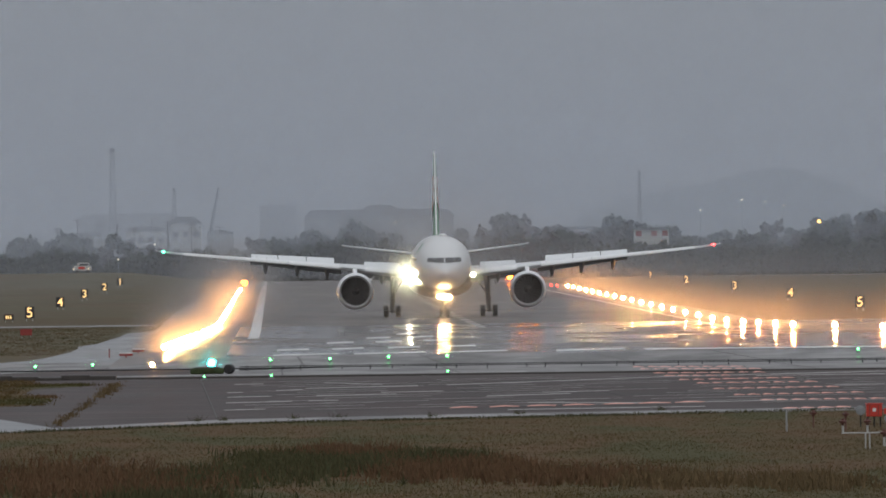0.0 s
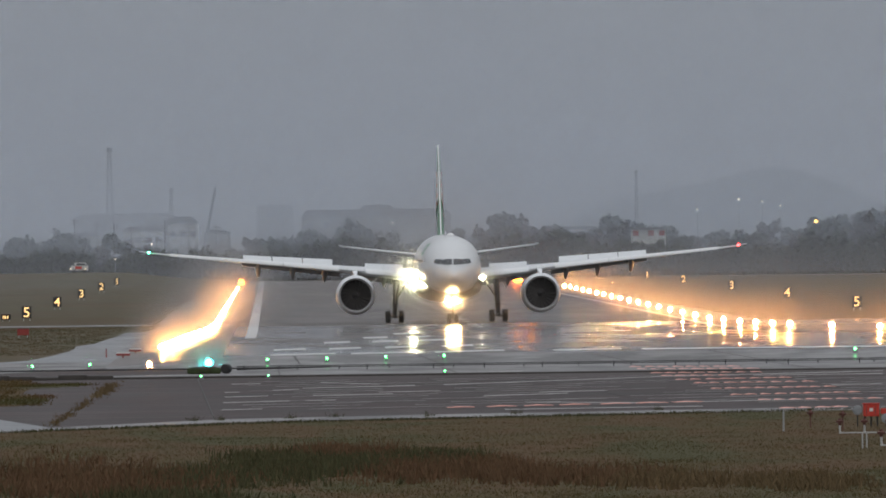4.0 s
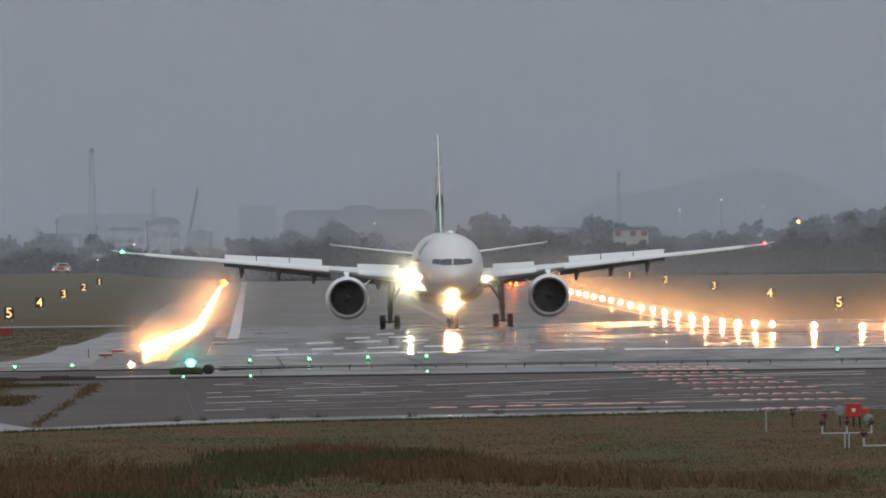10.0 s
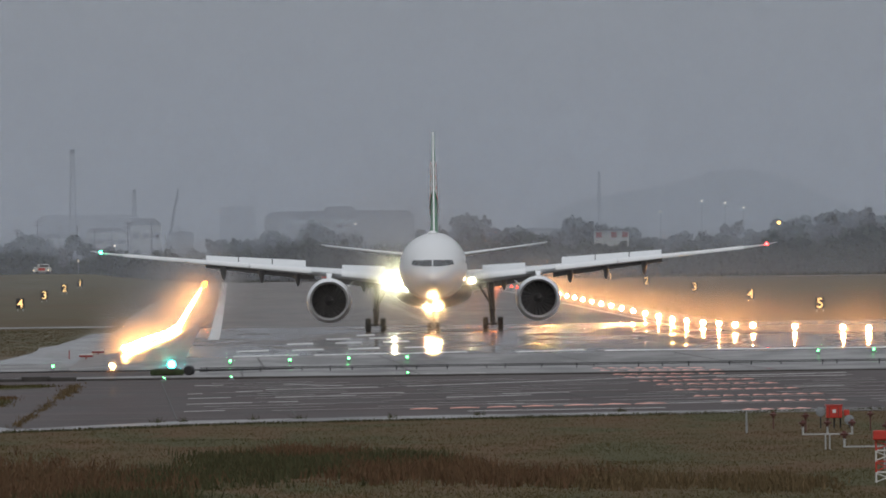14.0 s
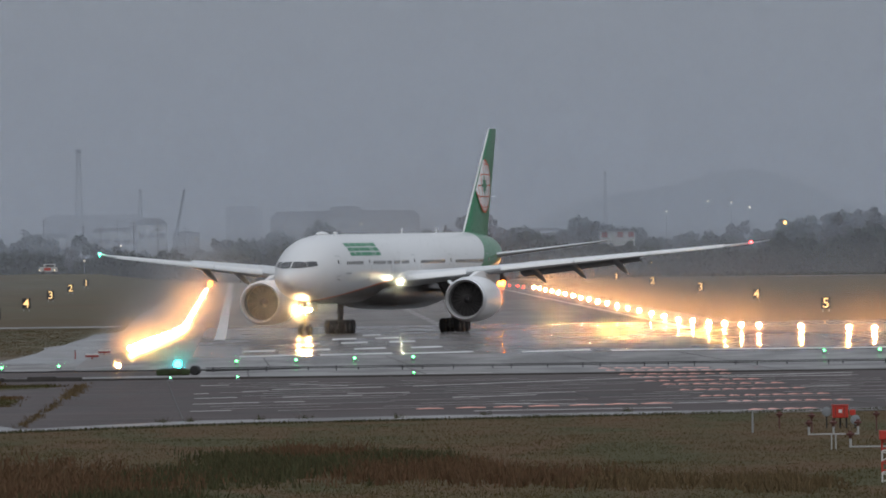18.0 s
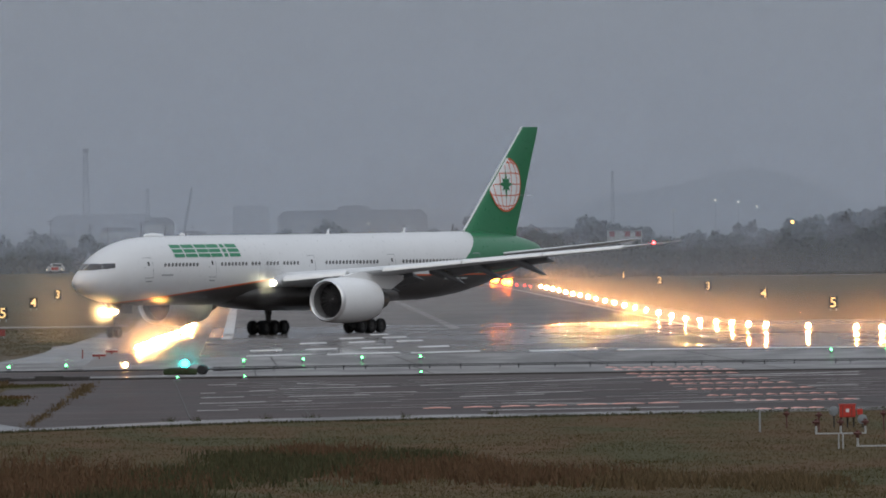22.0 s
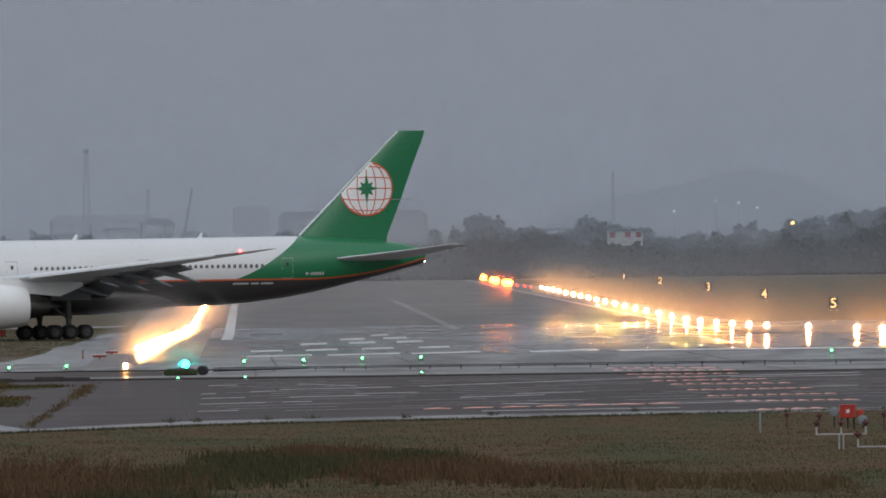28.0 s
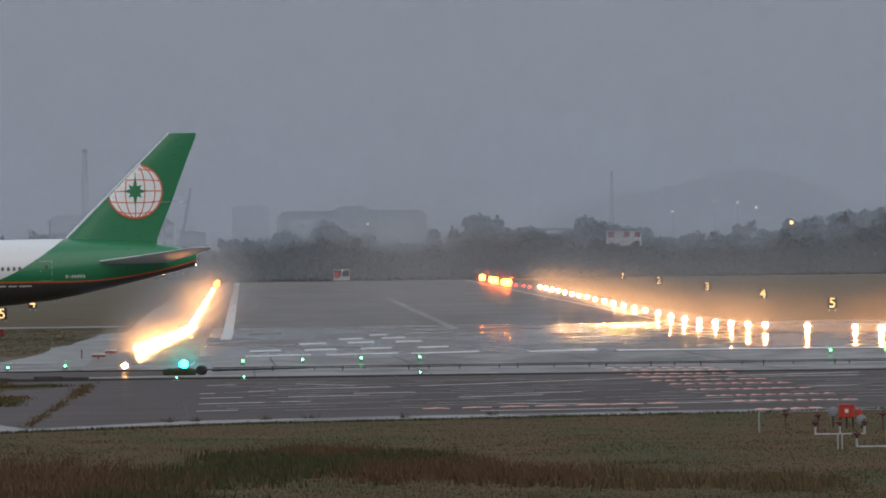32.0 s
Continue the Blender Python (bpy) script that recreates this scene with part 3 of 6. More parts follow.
# ---- distance signs ----
def distance_sign(x, y, digit, size):
    x, y, h = on_land(x, y)
    t = thing("distance_sign", pose(x, y, h), "black distance sign with a lit amber digit %s" % digit, "sign", "distance signs")
    bm = bmesh.new()
    box(bm, -0.62 * size, 0.62 * size, 0, 0.25, 0.35, 0.35 + 1.5 * size, 0.02)
    part("panel", bm, M_BLACK, t)
    for sx in (-0.4, 0.4):
        bm = bmesh.new()
        rod(bm, (sx * size, 0.12, 0), (sx * size, 0.12, 0.37), 0.05)
        part("leg", bm, M_STEEL, t)
    fc = bpy.data.curves.new("digit", "FONT")
    fc.body, fc.size, fc.align_x, fc.extrude, fc.offset = digit, 1.8 * size, "CENTER", 0.015, 0.012
    ob = new("digit_curve", fc)
    dg = bpy.context.evaluated_depsgraph_get()
    me = bpy.data.meshes.new_from_object(ob.evaluated_get(dg))
    bpy.data.objects.remove(ob)
    me.materials.clear()
    me.materials.append(L_SIGN)
    shared("digit", me, t, pose(0, -0.02, 0.48, 90, 0, 0), "glowing amber digit")
    return t


for i, (yy, xl, xr) in enumerate(((2110, -27.6, 65.8), (2430, -27.8, 66.8), (2770, -28.1, 67.9), (3130, -28.4, 68.7), (3470, -28.6, 69.5))):
    for x in (xl, xr):
        distance_sign(x, yy, "54321"[i], 0.9)


# ---- haze: thin tinted sheets standing in for drizzle over the field ----
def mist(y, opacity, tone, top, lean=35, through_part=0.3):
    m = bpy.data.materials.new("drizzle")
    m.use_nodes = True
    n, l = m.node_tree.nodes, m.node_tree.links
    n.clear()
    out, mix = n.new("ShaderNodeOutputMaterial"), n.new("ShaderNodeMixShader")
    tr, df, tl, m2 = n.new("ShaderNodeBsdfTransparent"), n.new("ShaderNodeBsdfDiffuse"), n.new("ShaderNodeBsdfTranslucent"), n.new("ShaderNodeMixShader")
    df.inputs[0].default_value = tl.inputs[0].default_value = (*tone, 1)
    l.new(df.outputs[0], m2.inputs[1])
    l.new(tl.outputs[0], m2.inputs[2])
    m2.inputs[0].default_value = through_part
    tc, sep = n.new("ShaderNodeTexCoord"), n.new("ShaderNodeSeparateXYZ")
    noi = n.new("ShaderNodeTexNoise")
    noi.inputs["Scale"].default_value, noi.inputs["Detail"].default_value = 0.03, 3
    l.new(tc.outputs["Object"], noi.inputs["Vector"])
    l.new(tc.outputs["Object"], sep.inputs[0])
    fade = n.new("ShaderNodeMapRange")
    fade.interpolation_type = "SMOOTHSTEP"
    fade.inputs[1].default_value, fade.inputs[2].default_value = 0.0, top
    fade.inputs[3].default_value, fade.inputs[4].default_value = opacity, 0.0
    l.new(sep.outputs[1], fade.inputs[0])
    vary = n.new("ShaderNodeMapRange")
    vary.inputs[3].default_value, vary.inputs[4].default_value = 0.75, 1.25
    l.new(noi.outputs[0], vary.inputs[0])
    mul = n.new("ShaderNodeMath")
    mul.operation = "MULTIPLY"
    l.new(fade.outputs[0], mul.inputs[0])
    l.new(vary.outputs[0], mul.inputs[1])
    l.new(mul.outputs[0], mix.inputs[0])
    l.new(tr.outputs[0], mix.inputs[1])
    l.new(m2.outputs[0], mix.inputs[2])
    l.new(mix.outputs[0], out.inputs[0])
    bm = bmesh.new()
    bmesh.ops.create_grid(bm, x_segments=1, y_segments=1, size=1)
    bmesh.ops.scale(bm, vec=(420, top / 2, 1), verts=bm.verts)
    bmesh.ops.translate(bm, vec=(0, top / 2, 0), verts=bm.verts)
    ob = part("haze_sheet", bm, m, m=pose(0, y, 0.3, lean, 0, 0))
    return tagged(ob, "thin tinted sheet standing in for drizzle haze over the field", "haze", kind="stuff")


# the air's haze is put into sheet colours: warm near, bluish far off
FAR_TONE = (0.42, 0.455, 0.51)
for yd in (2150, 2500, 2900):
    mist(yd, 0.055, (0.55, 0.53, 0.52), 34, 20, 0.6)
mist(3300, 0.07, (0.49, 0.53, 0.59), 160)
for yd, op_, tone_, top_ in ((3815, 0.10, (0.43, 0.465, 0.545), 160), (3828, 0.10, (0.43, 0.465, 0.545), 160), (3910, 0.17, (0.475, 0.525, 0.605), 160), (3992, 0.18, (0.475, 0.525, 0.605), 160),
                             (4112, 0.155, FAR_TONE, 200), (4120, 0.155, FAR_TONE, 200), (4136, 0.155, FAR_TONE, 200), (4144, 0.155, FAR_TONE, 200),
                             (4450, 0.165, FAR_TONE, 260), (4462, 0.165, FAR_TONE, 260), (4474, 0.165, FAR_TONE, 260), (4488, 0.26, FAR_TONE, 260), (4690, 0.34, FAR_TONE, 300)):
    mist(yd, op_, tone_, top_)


# soft translucent discs added as warm glare and spray over the wet runway
for x_, y_, z_ in ((19.5, 2062, 3.5), (21.0, 2290, 4.0), (23.0, 2560, 4.0)):
    tagged(shared("glare_spray_disc", GLARE_SPRAY, None, pose(x_, y_, z_)), "soft disc added as warm glare and spray over the runway", "haze", kind="stuff")


# ---- trees ----
def crown_mesh(seed, h, w, leaf, material, n=420):
    r = random.Random(seed)
    vs, fs = [], []
    lobes = [(r.uniform(-w, w) * 0.55, r.uniform(-w, w) * 0.55, h * r.uniform(0.1 if h < 7 else 0.22, 0.95), w * r.uniform(0.3, 0.55)) for _ in range(9)]
    for i in range(n):
        cx, cy, cz, cr = r.choice(lobes)
        d = Vector((r.gauss(0, 1), r.gauss(0, 1), r.gauss(0, 0.8))).normalized() * cr * (r.random() ** 0.4)
        c = Vector((cx, cy, min(cz, h - cr * 0.5))) + d
        s = leaf * r.uniform(0.6, 1.5)
        q = Euler((r.uniform(0, 6.3), r.uniform(0, 6.3), r.uniform(0, 6.3))).to_matrix()
        k = len(vs)
        for a, b in ((-1, -0.5), (0.1, -0.9), (1, -0.2), (0.6, 0.8), (-0.5, 0.9)):
            vs.append(c + q @ Vector((a * s, b * s, r.uniform(-0.2, 0.2) * s)))
        fs.append((k, k + 1, k + 2, k + 3, k + 4))
    me = bpy.data.meshes.new("crown")
    me.from_pydata(vs, [], fs)
    me.materials.append(material)
    return me


def trunk_mesh(seed, h, w):
    r = random.Random(seed + 50)
    bm = bmesh.new()
    rod(bm, (0, 0, 0), (0.1, 0, h * 0.6), 0.28, 0.15, 8)
    for i in range(7):
        z = h * r.uniform(0.3, 0.6)
        a = r.uniform(0, 6.3)
        rod(bm, (0.05, 0, z), (math.cos(a) * w * 0.6, math.sin(a) * w * 0.6, z + h * r.uniform(0.15, 0.35)), 0.12, 0.04, 6)
    me = bpy.data.meshes.new("trunk")
    bm.to_mesh(me)
    bm.free()
    me.materials.append(M_BARK)
    return me


KINDS = [(crown_mesh(s, h, w, 0.62, mt, int(n * 0.7)), trunk_mesh(s, h, w), h) for s, h, w, mt, n in (
    (1, 12, 4.0, M_LEAF, 520), (2, 10, 3.5, M_LEAF, 460), (3, 13, 3.0, M_LEAF2, 360), (4, 8, 4.2, M_LEAF, 460), (5, 11, 3.2, M_LEAF2, 330), (6, 6, 5.0, M_LEAF, 700))]


def tree(x, y, kind, scale, turn):
    cm, tm, h = KINDS[kind]
    t = thing("tree", pose(x, y, dip(y), 0, 0, turn), "dark hazy broadleaf tree at the field's far edge" if kind not in (2, 4) else "thin half-bare tree at the field's far edge",
              "tree", "far trees")
    for nm, me in (("trunk", tm), ("crown", cm)):
        o = shared(nm, me, t)
        o.scale = (scale, scale, scale)
    return t


def skyline(x):
    """The height of the far trees along the field's edge."""
    return 9.2 + 1.6 * math.sin(x * 0.11) + 1.3 * math.sin(x * 0.043 + 1) + (2.2 if x > 42 else 0) + (1.6 if 40 < x < 60 else 0) + (0.4 if x > 90 else 0) - (1.2 if -22 < x < 40 else 0)


rt = random.Random(11)
for row, (yy, step, k) in enumerate(((3870, 3.4, 0.62), (3950, 3.9, 0.85), (4030, 4.2, 1.0))):
    x = -85.0
    while x < 165:
        kd = rt.choice((0, 1, 2, 3, 4, 1, 0))
        if row == 0:
            kd = rt.choice((3, 5, 1, 5))
        s = skyline(x) * k / KINDS[kd][2] * rt.uniform(0.8, 1.12)
        tree(x, yy + rt.uniform(-25, 25), kd, s, rt.uniform(0, 360))
        x += step * rt.uniform(0.6, 1.4)


x = -85.0
while x < 165:
    tree(x, 3850 + rt.uniform(-12, 12), 5, rt.uniform(0.5, 0.95), rt.uniform(0, 360))
    x += rt.uniform(1.5, 2.8)


# ---- far buildings, masts and hill ----
def hall(x, y, w, d, h, wall, label, roof=1.5, floors=2, bays=8, name="hangar"):
    t = thing(name, pose(x, y, 0), label, "building")
    bm = bmesh.new()
    box(bm, -w / 2, w / 2, 0, d, 0, h)
    part("wall", bm, wall, t)
    bm = bmesh.new()
    loft(bm, [[(-w / 2 - 0.4, yy, h), (w / 2 + 0.4, yy, h), (w / 2 - 1.5, yy, h + roof), (-w / 2 + 1.5, yy, h + roof)] for yy in (-0.4, d + 0.4)])
    part("roof", bm, M_ROOF, t)
    bm = bmesh.new()
    box(bm, -0.7, 0.7, -0.06, 0.04, -0.6, 0.6)
    pane = bpy.data.meshes.new("window")
    bm.to_mesh(pane)
    bm.free()
    pane.materials.append(M_PANE)
    for f in range(floors):
        for b in range(bays):
            shared("window", pane, t, pose(-w / 2 + w * (b + 0.5) / bays, 0, h * (f + 0.6) / floors))
    return t


hall(24.3, 4330, 34.5, 30, 13.0, M_WALLG, "long grey hangar block seen through drizzle", 1.8, 3, 9)
hall(24.5, 4340, 7, 10, 15.4, M_WALLG, "roof house on the grey hangar", 0.5, 1, 2, "roof_house")
hall(-29, 4250, 9, 15, 10.5, M_WALLW, "pale industrial shed behind the trees", 1.0, 2, 4, "shed")
hall(-20, 4260, 7, 15, 12.0, M_WALLW, "pale gabled shed behind the trees", 1.6, 2, 3, "shed")
hall(-35, 4520, 24, 20, 14.0, M_WALLG, "far grey factory hall in the haze", 0.8, 2, 6, "factory")
hall(1, 4560, 9, 14, 16.0, M_WALLG, "far grey office block in the haze", 0.5, 3, 4, "office_block")
wb = hall(79.0, 3925, 7.2, 6, 9.3, M_WALLW, "small white building with red panels", 0.4, 1, 3, "white_building")

for dx in (-2.6, 0.6, 2.9):
    bm = bmesh.new()
    box(bm, dx - 0.7, dx + 0.5, -0.09, -0.07, 8.0, 9.1)
    part("red_panel", bm, M_DARKRED, wb, "dull red panel")


def mast(x, y, h, w, label, name="lattice_mast"):
    t = thing(name, pose(x, y, 0), label, "mast")
    n = 8
    for sx, sy in ((-1, -1), (1, -1), (1, 1), (-1, 1)):
        bm = bmesh.new()
        rod(bm, (sx * w, sy * w, 0), (sx * w * 0.35, sy * w * 0.35, h), 0.13, 0.08, 6)
        part("leg", bm, M_MAST, t)
    for i in range(n):
        z0, z1 = h * i / n, h * (i + 1) / n
        a, b = w * (1 - 0.65 * i / n), w * (1 - 0.65 * (i + 1) / n)
        bm = bmesh.new()
        for s in (-1, 1):
            rod(bm, (-a * s, -a, z0), (b * s, -b, z1), 0.07, n=5)
            rod(bm, (-a * s, a, z0), (b * s, b, z1), 0.07, n=5)
        rod(bm, (-b, -b, z1), (b, -b, z1), 0.07, n=5)
        rod(bm, (-b, b, z1), (b, b, z1), 0.07, n=5)
        part("bracing", bm, M_MAST, t)
    bm = bmesh.new()
    box(bm, -w * 0.6, w * 0.6, -w * 0.6, w * 0.6, h * 0.97, h * 1.0)
    part("platform", bm, M_MAST, t)
    return t


mast(-37.7, 4400, 30, 1.1, "tall lattice mast faint in the drizzle")
mast(-23.3, 4400, 20.4, 0.8, "lattice mast faint in the drizzle")
mast(85.8, 4400, 23.2, 0.6, "lattice mast faint before the hill")
crane = thing("crane", pose(-16.1, 4400, 0), "idle crane with a raised jib, faint in the drizzle", "crane")
bm = bmesh.new()
box(bm, -1.5, 1.5, -1.5, 1.5, 0, 5, 0.1)
part("cab", bm, M_MAST, crane)
bm = bmesh.new()
rod(bm, (0, 0, 4), (3.2, 0, 20.5), 0.55, 0.3, 8)
part("jib", bm, M_MAST, crane)
bm = bmesh.new()
rod(bm, (3.2, 0, 20.5), (3.3, 0, 9), 0.06, n=5)
part("cable", bm, M_BLACK, crane)

bm = bmesh.new()
bmesh.ops.create_grid(bm, x_segments=60, y_segments=6, size=1)
for v in bm.verts:
    u, w = v.co.x, v.co.y
    hh = max(0.0, 1 - abs(u) ** 2.6) ** 1.1 * 25 * (1 - w * w * 0.8)
    hh *= 0.86 + 0.14 * math.sin(u * 3.2 + 1.0) + 0.05 * math.sin(u * 9)
    v.co = (u * 68, w * 60, hh + 0.9 * noise.noise((u * 20, w * 6, 0)) * (hh > 1))
hill = smooth(part("hill", bm, M_HILL, m=pose(121, 4880, -1)))
tagged(hill, "low wooded hill lost in drizzle", kind="structure")

# wooden line poles between the sheds
for i, x in enumerate((-47, -43, -38.5, -34, -30.5, -27, -23, -18, -12)):
    t = thing("utility_pole", pose(x, 4070 + (i % 3) * 40, 0), "thin dark utility pole with crossarms, hazy", "pole", "utility poles")
    h = 11.5 + (i * 7 % 4) * 0.6
    bm = bmesh.new()
    rod(bm, (0, 0, 0), (0, 0, h), 0.17, 0.12, 8)
    part("shaft", bm, M_BARK, t)
    for dz in (0.4, 1.1):
        bm = bmesh.new()
        box(bm, -0.9, 0.9, -0.06, 0.06, h - dz - 0.07, h - dz + 0.07)
        part("crossarm", bm, M_BARK, t)
hall(-43, 4160, 10, 12, 9.4, M_WALLW, "pale low workshop behind the trees", 0.8, 1, 5, "workshop")
hall(-12, 4180, 6, 10, 10.0, M_WALLG, "grey boxy plant room behind the trees", 0.4, 1, 3, "plant_room")
hall(66, 4180, 14, 10, 9.6, M_WALLW, "pale low hall behind the trees", 0.6, 1, 6, "hall")
gate = hall(19.2, 3806, 3.2, 3, 2.3, M_WALLW, "small pale gate house with a red panel and lit lamp", 0.3, 1, 2, "gate_house")
bm = bmesh.new()
box(bm, -1.5, -0.5, -0.1, -0.065, 0.5, 1.6)
part("red_panel", bm, M_RED, gate, "red panel")
bm = bmesh.new()
bmesh.ops.create_uvsphere(bm, u_segments=10, v_segments=6, radius=0.14)
part("lamp", bm, L_TOWN, gate, "lit pale lamp", pose(0.2, -0.3, 2.0))

# far lamps among the trees
TL = lamp_meshes(0.16, L_TOWN, 0.2)
for x, y, z in ((-24.5, 3850, 7.6), (26.5, 4100, 11.5), (26.5, 4100, 9.2), (101, 4050, 15.5), (106, 4050, 15.0), (92, 4050, 13.4), (110, 4050, 14.0), (-32, 3850, 4.6)):
    t = thing("mast_lamp", pose(x, y - 4, 0), "small pale lamp on a thin pole beyond the field", "lamp", "far lamps")
    bm = bmesh.new()
    rod(bm, (0, 0, 0), (0, 0, z), 0.09, 0.05, 6)
    part("pole", bm, M_BLUEGREY, t)
    shared("lens", TL[1], t, pose(0, 0, z - 0.3))
t = thing("street_lamp", pose(114.5, 3940, 0), "lit sodium street lamp on a pole", "lamp", "far lamps")
bm = bmesh.new()
rod(bm, (0, 0, 0), (0, 0, 10.4), 0.09, 0.05, 6)
part("pole", bm, M_BLUEGREY, t)
bm = bmesh.new()
bmesh.ops.create_uvsphere(bm, u_segments=12, v_segments=8, radius=0.33)
part("lens", bm, L_SODIUM, t, m=pose(0, 0, 10.6))


# ---- the airliner: x forward, y to its left, z up; the origin lies under the main wheels ----
def livery():
    """White above, green tail, dark belly under an orange line."""
    m = mat("livery_paint", (0.66, 0.67, 0.685), 0.32, var=0.03, size=3.0, coat=0.25, coat_rough=0.1)
    n, l = m.node_tree.nodes, m.node_tree.links
    b, tc = n["Principled BSDF"], n["Texture Coordinate"]
    white = b.inputs["Base Color"].links[0].from_socket
    sep = n.new("ShaderNodeSeparateXYZ")
    l.new(tc.outputs["Object"], sep.inputs[0])
    X, Z = sep.outputs[0], sep.outputs[2]

    def op(kind, a, c=None):
        q = n.new("ShaderNodeMath")
        q.operation = kind
        for i, v in enumerate((a, c)):
            if v is None:
                continue
            if isinstance(v, (int, float)):
                q.inputs[i].default_value = v
            else:
                l.new(v, q.inputs[i])
        return q.outputs[0]

    def blend(mask, a, c):
        q = n.new("ShaderNodeMix")
        q.data_type = "RGBA"
        l.new(mask, q.inputs[0])
        for sock, v in ((q.inputs[6], a), (q.inputs[7], c)):
            if isinstance(v, tuple):
                sock.default_value = (*v, 1)
            else:
                l.new(v, sock)
        return q.outputs[2]

    # belly line: low at the nose, level amidships, rising to the tail
    front = op("MULTIPLY", op("MAXIMUM", op("SUBTRACT", X, 9.0), 0.0), -0.092)
    tail_d = op("MINIMUM", op("ADD", X, 23.5), 0.0)
    rise = op("MULTIPLY", op("MULTIPLY", tail_d, tail_d), 0.0125)
    line = op("ADD", op("ADD", front, rise), 5.2)
    # green: from the belly forward edge back to the fin's foot
    h = op("SUBTRACT", Z, 5.2)
    edge = op("ADD", op("MULTIPLY", op("POWER", op("MAXIMUM", h, 0.0), 0.7), -2.75), -16.0)
    green = op("LESS_THAN", X, edge)
    col = blend(green, white, (0.012, 0.165, 0.065))
    orange = op("LESS_THAN", Z, op("ADD", line, 0.14))
    col = blend(orange, col, (0.62, 0.11, 0.03))
    belly = op("LESS_THAN", Z, line)
    col = blend(belly, col, (0.050, 0.047, 0.046))
    l.new(col, b.inputs["Base Color"])
    return m


M_CABIN = mat("cabin_window_blind", (0.17, 0.175, 0.18), 0.25, size=0.5)
M_LIV = livery()
M_GREEN = mat("green_paint", (0.012, 0.165, 0.065), 0.32, var=0.06, size=2.0, coat=0.25)
M_WHITE = mat("white_paint", (0.78, 0.79, 0.80), 0.35, var=0.04, size=2.0, coat=0.2)
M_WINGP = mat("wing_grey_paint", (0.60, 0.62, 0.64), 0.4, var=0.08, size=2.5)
# darker grey for flaps, flap fairings and main gear doors
M_WINGDARK = mat("dark_wing_part_grey", (0.20, 0.21, 0.22), 0.45, var=0.1, size=2.5)
M_LIP = mat("bare_metal_lip", (0.72, 0.72, 0.73), 0.36, metal=0.7, var=0.05, size=1.0)
M_HOT = mat("exhaust_metal", (0.10, 0.095, 0.09), 0.4, metal=0.9, size=0.6)
M_FAN = mat("fan_metal", (0.035, 0.033, 0.035), 0.6, metal=0.0, size=0.4)
M_DUCT = mat("inlet_duct", (0.15, 0.15, 0.155), 0.5, size=0.6)
M_STRUT = mat("gear_strut_paint", (0.075, 0.073, 0.073), 0.4, size=0.4)
M_LINE = mat("door_outline", (0.32, 0.34, 0.36), 0.5, size=0.5)
M_TITLE = mat("title_green_paint", (0.02, 0.22, 0.105), 0.4, var=0.05, size=1.0)
M_PALEMARK = mat("pale_lettering_paint", (0.50, 0.52, 0.52), 0.5, size=0.5)
M_ORANGE = mat("orange_line_paint", (0.60, 0.11, 0.04), 0.4, var=0.05, size=1.0)
M_SLAT = mat("slat_metal", (0.74, 0.75, 0.76), 0.35, metal=0.2, var=0.05, size=1.0)
M_SPOIL = mat("spoiler_panel", (0.62, 0.64, 0.66), 0.4, var=0.06, size=1.0)

plane = thing("airliner", pose(18.8, 2131.5, 0.07, 0, 0, -90), "white twin-engine airliner with a green tail, dark belly and lit lamps", "airplane")

SECT = [(37.1, 5.06, 4.94, 0.06), (36.95, 5.35, 4.68, 0.36), (36.5, 5.75, 4.35, 0.75), (35.9, 6.1, 4.08, 1.12), (35.1, 6.55, 3.80, 1.52), (34.3, 7.05, 3.58, 1.86),
        (33.3, 7.62, 3.36, 2.2), (32.0, 8.18, 3.15, 2.54), (30.5, 8.65, 3.0, 2.8), (28.5, 9.0, 2.92, 3.0), (26, 9.17, 2.88, 3.1), (22, 9.2, 2.87, 3.13), (10, 9.2, 2.87, 3.13),
        (0, 9.2, 2.87, 3.13), (-10, 9.22, 2.87, 3.13), (-16, 9.24, 2.95, 3.12), (-19, 9.26, 3.2, 3.05), (-22, 9.28, 3.55, 2.9), (-25, 9.25, 4.08, 2.62),
        (-28, 9.12, 4.75, 2.2), (-31, 8.88, 5.45, 1.6), (-33.3, 8.5, 6.02, 1.05), (-34.8, 8.15, 6.4, 0.62), (-35.5, 7.92, 6.6, 0.4), (-35.65, 7.8, 6.72, 0.3), (-35.68, 7.6, 6.9, 0.15)]


def fus_at(x):
    for (xa, ta, ba, wa), (xb, tb, bb, wb) in zip(SECT, SECT[1:]):
        if xb <= x <= xa:
            f = (xa - x) / (xa - xb)
            return ta + (tb - ta) * f, ba + (bb - ba) * f, wa + (wb - wa) * f
    return SECT[-1][1:]


def skin(x, z, off=0.0):
    """The half width of the body at a station and height."""
    t, b, w = fus_at(x)
    c, r = (t + b) / 2, (t - b) / 2
    k = max(0.0, 1 - ((z - c) / r) ** 2)
    return w * math.sqrt(k) + off


def ring_at(x, n=48):
    t, b, w = fus_at(x)
    c, r = (t + b) / 2, (t - b) / 2
    return [(x, w * math.cos(2 * math.pi * i / n), c + r * math.sin(2 * math.pi * i / n)) for i in range(n)]


bm = bmesh.new()
xs = []
for (xa, *_), (xb, *_) in zip(SECT, SECT[1:]):
    k = max(1, int((xa - xb) / 2.0))
    xs += [xa + (xb - xa) * i / k for i in range(k)]
loft(bm, [ring_at(x) for x in xs + [SECT[-1][0]]])
smooth(part("fuselage", bm, M_LIV, plane, "white body with a green rear and a dark belly"), 60)


